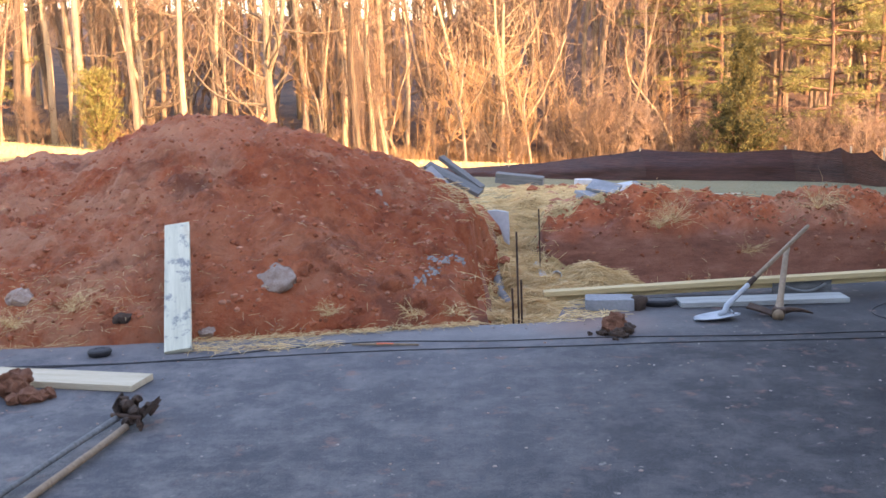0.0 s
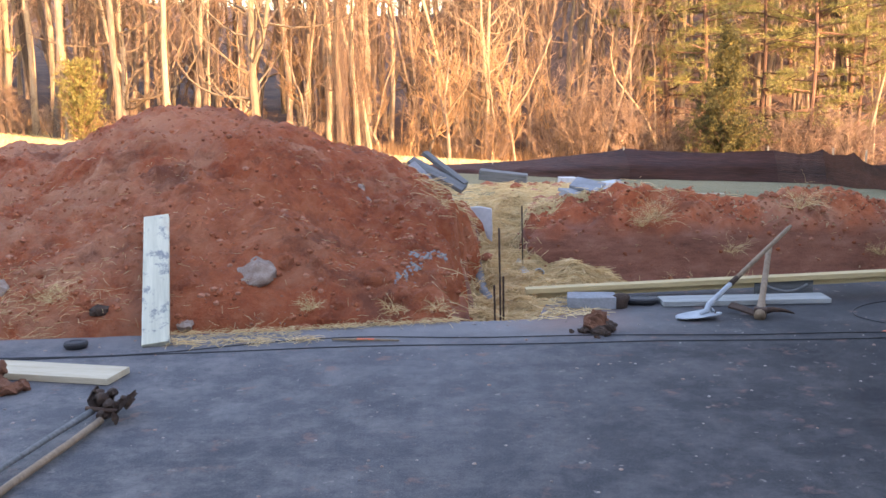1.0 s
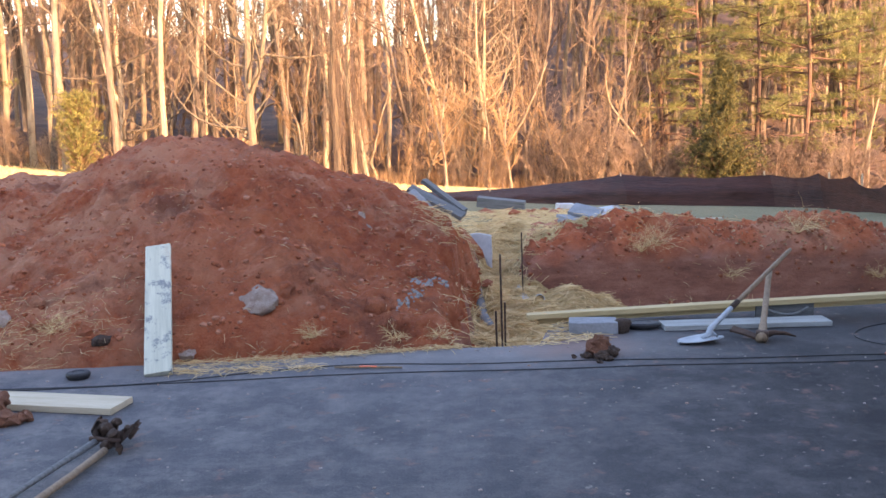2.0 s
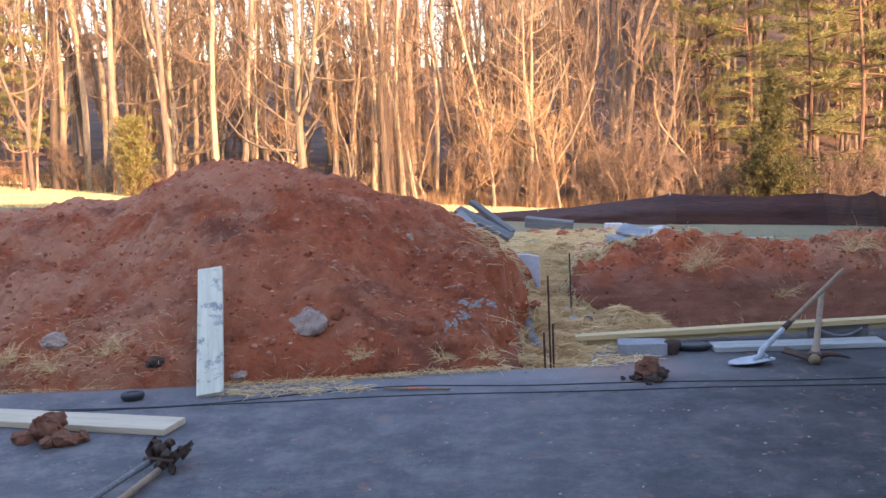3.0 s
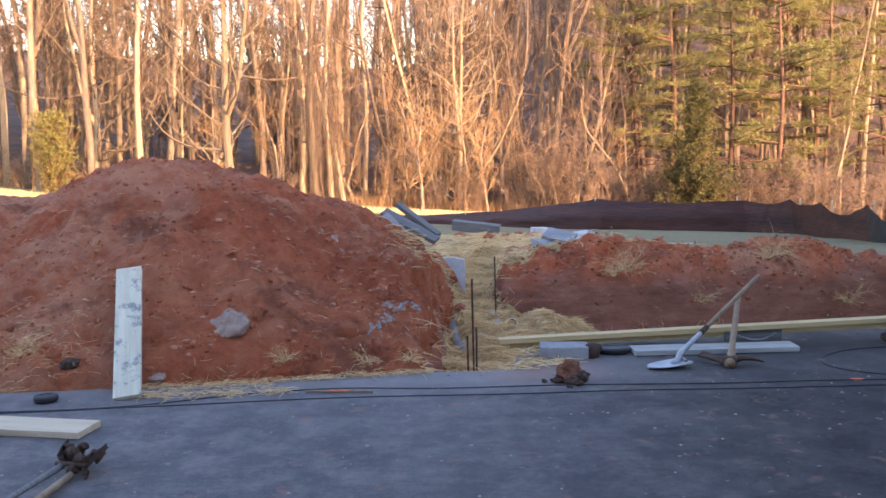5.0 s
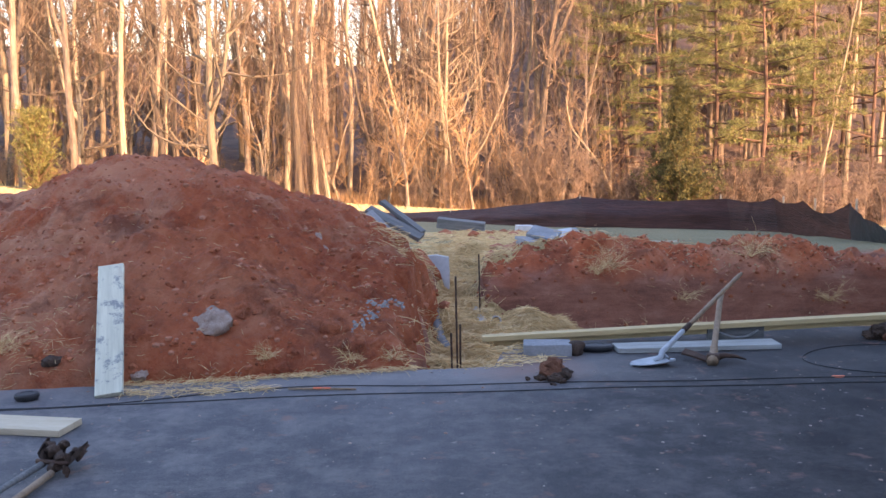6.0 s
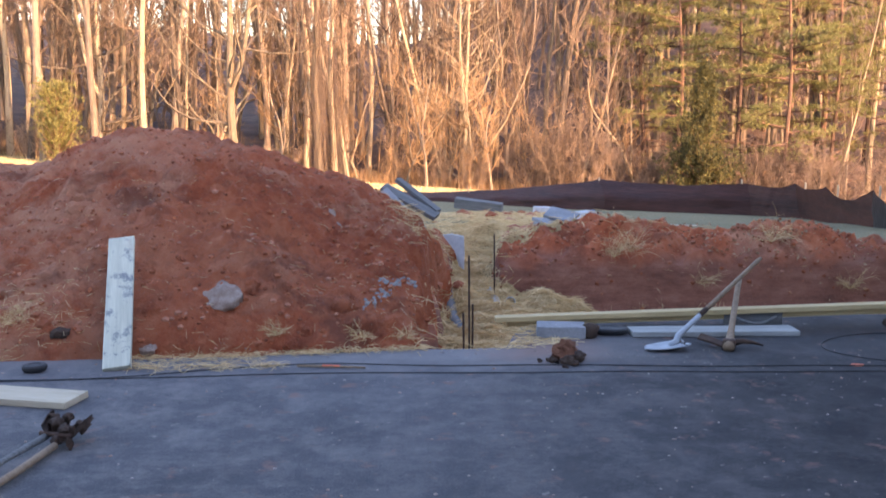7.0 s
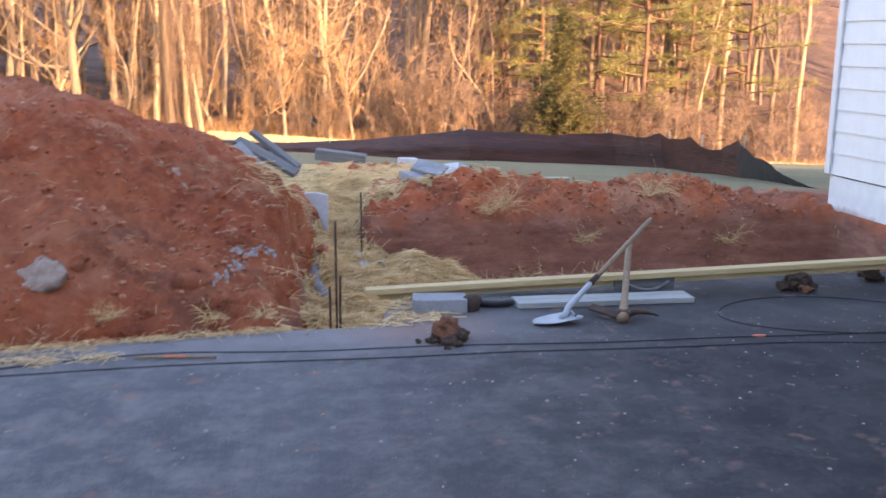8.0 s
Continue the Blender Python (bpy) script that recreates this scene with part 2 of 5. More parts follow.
def box(sx, sy, sz, bevel=0.0, at=(0, 0, 0), turn=None, rough=0.0, cuts=0, seed=0):
    """A bevelled block centred on at; rough shifts its points a little."""
    bm = bmesh.new()
    bmesh.ops.create_cube(bm, size=1)
    bmesh.ops.scale(bm, vec=(sx, sy, sz), verts=bm.verts)
    if cuts:
        long_edges = [e for e in bm.edges if e.calc_length() > max(sx, sy, sz) * 0.99]
        bmesh.ops.subdivide_edges(bm, edges=long_edges, cuts=cuts, use_grid_fill=True)
    if bevel:
        sharp = [e for e in bm.edges if len(e.link_faces) == 2 and e.calc_face_angle() > 0.5]
        bmesh.ops.bevel(bm, geom=sharp, offset=bevel, segments=2, affect="EDGES", profile=0.6)
    if rough:
        for v in bm.verts:
            v.co += noise.noise_vector(v.co * 6 + Vector((seed, seed * 2, 0))) * rough
    if turn:
        bmesh.ops.transform(bm, matrix=turn, verts=bm.verts)
    bmesh.ops.translate(bm, vec=at, verts=bm.verts)
    return bm


def join(*bms):
    out = bms[0]
    for b in bms[1:]:
        me = bpy.data.meshes.new("join")
        b.to_mesh(me)
        b.free()
        out.from_mesh(me)
        bpy.data.meshes.remove(me)
    return out


def tube(V, F, pts, radii, sides=5, caps=True):
    """Adds a tapered tube along pts to the lists V and F."""
    base = len(V)
    n = len(pts)
    for i, (p, r) in enumerate(zip(pts, radii)):
        d = (Vector(pts[min(i + 1, n - 1)]) - Vector(pts[max(i - 1, 0)])).normalized()
        a = d.cross(Vector((0.31, 0.95, 0.07)) if abs(d.z) > 0.9 else Vector((0, 0, 1))).normalized()
        b = d.cross(a)
        for k in range(sides):
            w = 2 * math.pi * k / sides
            V.append(Vector(p) + a * (r * math.cos(w)) + b * (r * math.sin(w)))
    for i in range(n - 1):
        for k in range(sides):
            q = base + i * sides
            F.append((q + k, q + (k + 1) % sides, q + sides + (k + 1) % sides, q + sides + k))
    if caps:
        F.append(tuple(range(base + sides - 1, base - 1, -1)))
        F.append(tuple(range(base + (n - 1) * sides, base + n * sides)))


def smooth_step(a, b, x):
    t = np.clip((np.asarray(x, float) - a) / (b - a), 0, 1)
    return t * t * (3 - 2 * t)


def fbm(x, y, octaves=4, seed=0.0):
    return noise.fractal((x + seed, y - seed, seed * 0.7), 0.9, 2.1, octaves)


def crag(x, y, seed=0.0):
    """Broken, crumbly noise with strong fine detail."""
    return noise.fractal((x + seed, y - seed, seed * 0.3), 0.22, 2.1, 6)


# ---- the lie of the land ----
ASPHALT_EDGE = ((-40, 6.3), (-2.9, 6.28), (-1.0, 6.38), (0.4, 6.57), (0.93, 6.58), (0.98, 7.12), (1.4, 7.48), (2.0, 7.55), (5.9, 7.6))
RIDGE = ((-9, 0.45), (-6, 0.75), (-3.96, 0.941), (-3.63, 0.973), (-3.35, 1.03), (-3.14, 1.0), (-2.86, 1.094), (-2.47, 1.243), (-2.14, 1.323), (-1.76, 1.347), (-1.49, 1.338), (-1.22, 1.308), (-1.01, 1.241), (-0.91, 1.189), (-0.69, 1.101), (-0.48, 1.04), (-0.16, 0.975), (0.06, 0.875), (0.29, 0.71), (0.37, 0.64), (0.45, 0.55), (0.62, 0.35), (0.8, 0.25), (0.95, 0.0))
PILE = ((1.15, 0.0), (1.3, 0.04), (1.74, 0.20), (2.08, 0.25), (2.33, 0.36), (2.7, 0.32), (3.04, 0.25), (3.43, 0.17), (3.81, 0.17), (4.33, 0.27), (4.84, 0.27), (5.2, 0.09), (5.5, 0.0))
DEEP = 0.58


def along(table, x):
    return float(np.interp(x, [p[0] for p in table], [p[1] for p in table]))


def trench_left(y):
    return 0.46 + 0.06 * max(y - 8, -2)


def trench_right(y):
    return max(1.12 + 0.11 * (y - 10), 1.16)


def slope_height(x, y):
    """The yard: level by the house, falling to the edge of the wood, rising behind it."""
    foot = -2.75 - 0.072 * max(min(x, 60), -60)
    if y < 11:
        return 0.0
    if y < 50:
        return foot * (y - 11) / 39
    s = float(smooth_step(-0.03, 0.30, x / y))
    rise = (0.10 + 0.24 * s) * min(y - 50, 130) + 0.02 * max(y - 180, 0)
    return foot + rise * float(smooth_step(50, 58, y)) + 0.5 * fbm(x * 0.06, y * 0.06, 3)


def dig_depth(x, y):
    """Deepest along the wide cut, shoaling up the long trench."""
    shoal = 1 - 0.55 * float(smooth_step(10.8, 14.5, y))
    return DEEP * shoal * (1 - 0.22 * float(1 - smooth_step(1.0, 1.5, x)))


def land(x, y):
    """The yard with the diggings cut into it and the low bank behind them."""
    z = slope_height(x, y) - 0.012
    if -1.0 < x < 6.6 and 5.8 < y < 19:
        w = 0.10 * fbm(x * 1.7, y * 1.7, 4, 3.1)
        front = along(ASPHALT_EDGE, x) + 0.02
        long_dig = smooth_step(-0.05, 0.07, x - trench_left(y) + w) * smooth_step(-0.05, 0.07, trench_right(y) - x + w) * (1 - smooth_step(15.5, 17.5, y))
        wide_dig = smooth_step(0.9, 1.05, x) * (1 - smooth_step(10.15 + w, 10.42 + w, y)) * (1 - smooth_step(6.05, 6.12, x))
        dig = max(float(long_dig), float(wide_dig)) * float(smooth_step(front + 0.0, front + 0.10, y))
        z -= (dig_depth(x, y) + 0.06 * fbm(x * 0.9, y * 0.9, 3)) * dig
        if y > 10.1 and x > 0.9:
            crest = along(PILE, x) * (1 + 0.22 * fbm(x * 1.3, y * 1.3, 4, 9))
            prof = float(smooth_step(10.3, 11.0, y) * (1 - smooth_step(11.15, 12.4, y)))
            z += crest * prof + (0.07 * fbm(x * 5, y * 5, 5) + 0.04 * crag(x * 5, y * 5) if prof > 0.02 else 0) * (1 - dig)
    if y > 12:
        z += 0.03 * fbm(x * 0.5, y * 0.5, 3)
    return z


def grid_mesh(name, xs, ys, height):
    V = [(x, y, height(x, y)) for y in ys for x in xs]
    nx = len(xs)
    F = [(j * nx + i, j * nx + i + 1, (j + 1) * nx + i + 1, (j + 1) * nx + i) for j in range(len(ys) - 1) for i in range(nx - 1)]
    return mesh_of(name, V, F)


def spread(*runs):
    """Grid lines: runs of (start, end, step)."""
    out = []
    for a, b, s in runs:
        out += list(np.arange(a, b - s * 0.3, s))
    return out + [runs[-1][1]]


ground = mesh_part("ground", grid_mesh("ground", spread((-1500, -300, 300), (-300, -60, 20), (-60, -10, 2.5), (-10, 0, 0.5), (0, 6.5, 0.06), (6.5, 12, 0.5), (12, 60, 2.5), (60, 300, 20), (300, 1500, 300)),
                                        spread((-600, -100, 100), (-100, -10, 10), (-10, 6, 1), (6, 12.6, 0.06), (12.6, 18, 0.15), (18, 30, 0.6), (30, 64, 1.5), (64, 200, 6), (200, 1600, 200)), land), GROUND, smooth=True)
tagged(ground, "red clay yard with winter lawn and leaf litter", "ground", kind="structure")


def driveway():
    """A sheet of asphalt with a broken far edge."""
    bm = bmesh.new()
    rim = []
    xs = spread((-40, -6, 2), (-6, 5.9, 0.08))
    for x in xs:
        rim.append(bm.verts.new((x, along(ASPHALT_EDGE, x) + 0.02 * fbm(x * 3, 0.3, 4), 0)))
    back = [bm.verts.new((x, -6.9, 0)) for x in xs]
    for i in range(len(xs) - 1):
        bm.faces.new((back[i], back[i + 1], rim[i + 1], rim[i]))
    g = bmesh.ops.extrude_face_region(bm, geom=bm.faces[:])
    bmesh.ops.translate(bm, vec=(0, 0, -0.09), verts=[e for e in g["geom"] if isinstance(e, bmesh.types.BMVert)])
    bmesh.ops.recalc_face_normals(bm, faces=bm.faces)
    return bm


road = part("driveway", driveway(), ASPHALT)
tagged(road, "dark worn asphalt driveway with pale dust", "driveway", kind="structure")


def mound_height(x, y):
    """The heap of dug clay: steep to the driveway, cut off by the trench."""
    r = along(RIDGE, x + 0.36 * float(smooth_step(8.4, 10.0, y)) + 0.12 * fbm(x * 2, y * 2, 3, 6))
    front = along(ASPHALT_EDGE, x) + 0.04 + 0.10 * fbm(x * 1.5, 0.7, 3, 2.0)
    u = (y - front) / max(9.2 - front, 0.1)
    if u < 0:
        return -0.12
    if u < 1:
        p = u ** (0.62 + 0.22 * float(smooth_step(-1.2, 0.0, x)))
    else:
        p = 1 - float(smooth_step(0, 1, (y - 9.75) / 2.7))
    rough = 0.14 * fbm(x * 0.9, y * 0.9, 3, 5) + 0.10 * fbm(x * 2.3, y * 2.3, 4, 1) + 0.07 * abs(fbm(x * 5, y * 5, 5, 2)) - 0.09 * abs(fbm(x * 3.1, y * 1.4, 4, 8)) + 0.045 * fbm(x * 11, y * 11, 4, 3)
    calm = 1 - 0.7 * float(smooth_step(0.75, 0.95, p))
    rough *= 0.35 + 0.65 * calm
    rough += calm * (0.034 * crag(x * 3.5, y * 3.5, 4.0) + 0.022 * abs(crag(x * 8, y * 8, 1.0)))
    edge = float(smooth_step(0, 0.12, u)) * (0.25 + 0.75 * p)
    z = r * p + rough * edge
    if y > 6.5:
        lip = trench_left(y) - 0.08 + 0.16 * fbm(y * 2.6, x * 1.0, 4, 7) + 0.05 * fbm(y * 9, x * 9, 3, 2)
        z = z * (1 - float(smooth_step(lip - 0.10, lip + 0.06, x))) - 0.5 * float(smooth_step(lip - 0.04, lip + 0.10, x))
    return z if p > 0.001 or u < 1 else -0.12 + slope_height(x, y)


mound = mesh_part("dirt_mound", grid_mesh("dirt_mound", spread((-9, -5, 0.12), (-5, 0.7, 0.026)), spread((6.2, 9.8, 0.026), (9.8, 12.6, 0.10)), mound_height), CLAY, smooth=True)
tagged(mound, "large heap of dug red clay beside the trench", "dirt mound")


# ---- houses ----
def house():
    """The sided house beside the diggings: lapped siding on a parged foundation wall."""
    x0, y1 = 6.12, 10.6
    h = thing("house", pose(x0, y1, 0), "white vinyl sided house on a parged block foundation", "house")
    part("foundation_wall", box(16, 15, 1.2, at=(8.03, -7.53, -0.26)), PARGE, h, "parged foundation stained with red clay")
    part("wall", box(15.94, 14.94, 4.6, at=(8.03, -7.53, 2.65)), VINYL, h)
    lap = 0.225
    V = [(0, 0, 0), (0, -15, 0), (-0.022, -15, 0), (-0.022, 0, 0), (0, 0, lap), (0, -15, lap), (-0.004, -15, lap), (-0.004, 0, lap)]
    F = [(0, 1, 2, 3), (3, 2, 6, 7), (4, 7, 6, 5), (0, 3, 7, 4), (1, 5, 6, 2), (0, 4, 5, 1)]
    lapped = mesh_of("siding_board", V, F)
    for i in range(20):
        s = mesh_part("siding_board", lapped, VINYL, h)
        s.location = (0.02, -0.05, 0.36 + i * lap)
    part("corner_trim", join(box(0.03, 0.09, 4.6, 0.006, (-0.008, -0.04, 2.66)), box(0.09, 0.02, 4.6, 0.006, (0.04, 0.012, 2.66))), VINYL, h)
    bm = bmesh.new()
    pts = [(-0.5, 0.5, 4.9), (16.5, 0.5, 4.9), (16.5, -15.5, 4.9), (-0.5, -15.5, 4.9), (8, 0.5, 5.3), (8, -15.5, 5.3)]
    v = [bm.verts.new(p) for p in pts]
    for f in ((0, 4, 5, 3), (1, 2, 5, 4), (0, 1, 4), (2, 3, 5), (0, 3, 2, 1)):
        bm.faces.new([v[i] for i in f])
    bmesh.ops.recalc_face_normals(bm, faces=bm.faces)
    part("roof", bm, SHINGLE, h)
    return h


def parge_material():
    m, nt, b = shader("parged_block", 0.85)
    sep = nt.nodes.new("ShaderNodeSeparateXYZ")
    nt.links.new(nt.nodes.new("ShaderNodeNewGeometry").outputs["Position"], sep.inputs[0])
    add = nt.nodes.new("ShaderNodeMath")
    add.operation = "MULTIPLY_ADD"
    nt.links.new(tex(nt, 1.6, 6, 0.65), add.inputs[0])
    add.inputs[1].default_value = 0.35
    nt.links.new(sep.outputs["Z"], add.inputs[2])
    stain = ramp(nt, add.outputs[0], [(0.13, grey(1)), (0.22, grey(0))])
    white = ramp(nt, tex(nt, 5, 6), [(0.3, (0.60, 0.62, 0.63)), (0.7, (0.74, 0.74, 0.73))])
    mud = ramp(nt, tex(nt, 6, 7, 0.7), [(0.3, (0.20, 0.10, 0.06)), (0.7, (0.34, 0.20, 0.13))])
    nt.links.new(mix(nt, stain, white, mud), b.inputs["Base Color"])
    bump(nt, b, tex(nt, 40, 5), 0.3, 0.006)
    return m


PARGE = parge_material()
SHINGLE = plain("roof_shingle", (0.05, 0.05, 0.055), (0.11, 0.105, 0.10), 3.0, 0.9)
house()
# unseen wall and roof added behind the camera; their height sets the shadow's edge
shade_wall = thing("house", pose(0, -7, 0), "unseen plain wall added behind the driveway to cast shade", "house")
part("wall", box(50, 6, 7.6, at=(-6, -3, 3.78)), VINYL, shade_wall)
part("roof", box(51, 7, 0.25, 0.03, (-6, -3, 7.7)), SHINGLE, shade_wall)


# ---- trees ----
def limb(V, F, rng, start, way, length, r, level, up=0.25, seg=4, sides=4, kids=(5, 4), spreadout=0.9, bend=0.22, tip=0.25, least=0.010):
    """A bent limb with smaller ones growing from it, down to level 0."""
    pts, p, d = [Vector(start)], Vector(start), Vector(way).normalized()
    for i in range(seg):
        d = (d + Vector((rng.uniform(-1, 1), rng.uniform(-1, 1), rng.uniform(-0.6, 0.8) + up)) * bend).normalized()
        p = p + d * (length / seg)
        pts.append(p.copy())
    tube(V, F, pts, [r * (1 - (1 - tip) * i / seg) for i in range(seg + 1)], sides, caps=False)
    if level:
        for k in range(kids[0]):
            f = rng.uniform(0.25, 1.0) * seg
            i = min(int(f), seg - 1)
            q = pts[i].lerp(pts[i + 1], f - i)
            side = Vector((rng.uniform(-1, 1), rng.uniform(-1, 1), rng.uniform(-0.3, 0.6))).normalized()
            limb(V, F, rng, q, d * 0.6 + side * spreadout, length * rng.uniform(0.3, 0.55), max(r * 0.5, least), level - 1, up, 3, 3, kids[1:] or (3,), spreadout, bend, 0.3, least)


def bare_tree(seed, height, girth, low=0.3, lean=0.0, twist=0.5, boughs=18, reach=1.0, heft=0.042, kids=(5, 3), fork=0.0, droop=0.0):
    """A leafless forest tree; two meshes, trunk (with its fork, if any) and crown."""
    rng = random.Random(seed)
    tv, tf, cv, cf = [], [], [], []
    n = 16
    pts = [Vector((0, 0, -0.4))]
    p, d = Vector((0, 0, 0)), Vector((lean, 0, 1))
    for i in range(n):
        pts.append(p.copy())
        d = (d + Vector((rng.uniform(-1, 1), rng.uniform(-1, 1), 0)) * twist * 0.14 + Vector((0, 0, 0.12))).normalized()
        p = p + d * height / n
    rad = [girth * 1.4] + [girth * (1.15 if i == 0 else 1 - 0.82 * i / n) for i in range(n)]
    tube(tv, tf, pts, rad, 8)
    stems = [(pts, 1.0)]
    if fork:
        i = max(int(fork * n), 2)
        w, q = rng.uniform(-0.6, 0.6), pts[i].copy()
        d, second = Vector((rng.choice((-1, 1)) * 0.55 * math.cos(w), 0.5 * math.sin(w), 1)), []
        for k in range(n - i + 1):
            second.append(q.copy())
            d = (d + Vector((rng.uniform(-1, 1), rng.uniform(-1, 1), 0)) * twist * 0.16 + Vector((0, 0, 0.25))).normalized()
            q = q + d * height / n
        tube(tv, tf, second, [rad[i] * 0.8 * (1 - 0.8 * k / (n - i)) for k in range(n - i + 1)], 7)
        stems.append((second, 0.5))
    for line, share in stems:
        m = len(line) - 1
        first = low if share == 1.0 else 0.15
        for k in range(int(boughs * share)):
            f = first + (1 - first) * (k + rng.random()) / (boughs * share) * 0.97
            i = min(int(f * m), m - 1)
            q = line[i].lerp(line[i + 1], f * m % 1)
            w = rng.uniform(0, 2 * math.pi)
            long = rng.uniform(1.3, 4.0) * (1.15 - 0.55 * f) * reach
            r = heft * rng.uniform(0.5, 1.35) * (1.15 - 0.7 * f)
            limb(cv, cf, rng, q, (math.cos(w), math.sin(w), rng.uniform(-0.1, 0.9) - droop), long, r, len(kids) if f < 0.72 else 1, 0.30, 7, 4, kids, 0.85, 0.34, 0.3, 0.011)
    return mesh_of("trunk", tv, tf), mesh_of("crown", cv, cf)


def vine_tree(seed, height, girth):
    """A leafless tree hung with a curtain of bare vines."""
    trunk, crown = bare_tree(seed, height, girth, 0.35, 0.02, 0.6, 16, 0.9, 0.04, (4, 3))
    rng = random.Random(seed + 1)
    V, F = [], []
    for k in range(42):
        w, o = rng.uniform(0, 6.283), abs(rng.gauss(0, 0.62)) + 0.1
        top, foot = rng.uniform(3.2, 10.5), max(rng.gauss(0.7, 0.8), 0.0)
        p = Vector((math.cos(w) * o, math.sin(w) * o, top))
        pts = [Vector((p.x * 0.25, p.y * 0.25, top + 0.5)), p.copy()]
        for i in range(6):
            p = p + Vector((rng.gauss(0, 0.10), rng.gauss(0, 0.10), -(top - foot) / 6))
            pts.append(p.copy())
        tube(V, F, pts, [rng.uniform(0.006, 0.015)] * 8, 4, caps=False)
        if k % 3 == 0:
            limb(V, F, rng, pts[3], (math.cos(w), math.sin(w), -0.3), rng.uniform(0.5, 1.4), 0.012, 1, -0.5, 4, 3, (4,), 0.9, 0.5)
    return trunk, crown, mesh_of("crown", V, F)


def sapling(seed, height, stems, twigs, width=0.35, kids=5, fine=0.010):
    """A clump of slender upright stems with fine twigs."""
    rng = random.Random(seed)
    cv, cf, whips = [], [], []
    for s in range(stems):
        tv, tf = [], []
        w = rng.uniform(0, 2 * math.pi)
        o = Vector((math.cos(w), math.sin(w), 0)) * rng.uniform(0.1, 1.0) * width
        pts, p, d = [], o, Vector((math.cos(w) * width * 0.3, math.sin(w) * width * 0.3, 1)).normalized()
        hh = height * rng.uniform(0.55, 1)
        for i in range(7):
            pts.append(p.copy())
            d = (d + Vector((rng.uniform(-1, 1), rng.uniform(-1, 1), 0.5)) * 0.26).normalized()
            p = p + d * hh / 6
        r = rng.uniform(0.018, 0.045)
        tube(tv, tf, pts, [r * (1 - 0.8 * i / 6) for i in range(7)], 5, caps=False)
        whips.append(mesh_of("stem", tv, tf))
        for k in range(twigs):
            f = rng.uniform(0.9, 5.99)
            q = pts[int(f)].lerp(pts[int(f) + 1], f % 1)
            a = rng.uniform(0, 2 * math.pi)
            limb(cv, cf, rng, q, (math.cos(a), math.sin(a), rng.uniform(0.1, 1.3)), hh * rng.uniform(0.10, 0.30), fine, 1, 0.15, 4, 3, (kids,), 1.0, 0.45, 0.3, fine * 0.75)
    return *whips, mesh_of("crown", cv, cf)


def tuft(V, F, rng, at, size, blades, way=Vector((0, 0, 0.4)), thin=0.09):
    """A spray of thin pointed leaves round a point."""
    for k in range(blades):
        d = (Vector((rng.gauss(0, 1), rng.gauss(0, 1), rng.gauss(0, 0.8))).normalized() + way).normalized()
        s = d.cross(Vector((rng.gauss(0, 1), rng.gauss(0, 1), rng.gauss(0, 1)))).normalized() * size * thin
        b = len(V)
        q = at + d * size * rng.uniform(0.1, 0.3)
        V += [q - s, q + s, at + d * size * rng.uniform(0.8, 1.2)]
        F.append((b, b + 1, b + 2))


def pine_tree(seed, height, girth, low, reach, dense=7):
    """A pine: open whorls of level boughs that carry flat sprays of needles, bare boughs below."""
    rng = random.Random(seed)
    tv, tf, cv, cf = [], [], [], []
    n = 12
    pts = [Vector((0.16 * math.sin(i * 0.8 + seed), 0.1 * math.cos(i * 0.7), -0.4 + (height + 0.4) * i / n)) for i in range(n + 1)]
    tube(tv, tf, pts, [girth * (1.05 - 0.95 * i / n) for i in range(n + 1)], 8)
    h = low * height * 0.55
    while h < height * 0.98:
        f = h / height
        bare = f < low
        for k in range(rng.randint(2, 4)):
            w = rng.uniform(0, 2 * math.pi)
            ln = reach * (1.2 - f) * rng.uniform(0.55, 1.15) * (0.6 if bare else 1)
            p = Vector((0.16 * math.sin(12 * f * 0.8 + seed), 0, h + rng.uniform(-0.4, 0.4)))
            d = Vector((math.cos(w), math.sin(w), rng.uniform(-0.12, 0.25)))
            bp = [p]
            for i in range(6):
                d = (d + Vector((rng.uniform(-1, 1), rng.uniform(-1, 1), rng.uniform(-0.5, 0.55))) * 0.2).normalized()
                bp.append(bp[-1] + d * ln / 6)
            tube(tv, tf, bp, [0.055 * (1 - 0.14 * i) for i in range(7)], 4, caps=False)
            for i in range(2, 7):
                side = Vector((-d.y, d.x, 0.1)) * rng.choice((-1, 1)) * rng.uniform(0.5, 1.1)
                tube(tv, tf, [bp[i], bp[i] + side * 0.6 + d * 0.25, bp[i] + side + d * 0.3], [0.02, 0.014, 0.008], 3, caps=False)
                if bare:
                    continue
                for j in range(dense):
                    c = bp[i] + side * rng.uniform(-0.2, 1.15) + Vector((rng.gauss(0, 0.22), rng.gauss(0, 0.22), rng.gauss(0.05, 0.07)))
                    tuft(cv, cf, rng, c, rng.uniform(0.18, 0.34), 15, Vector((0, 0, 0.3)), 0.05)
        h += rng.uniform(0.8, 1.35)
    return mesh_of("trunk", tv, tf), mesh_of("crown", cv, cf)


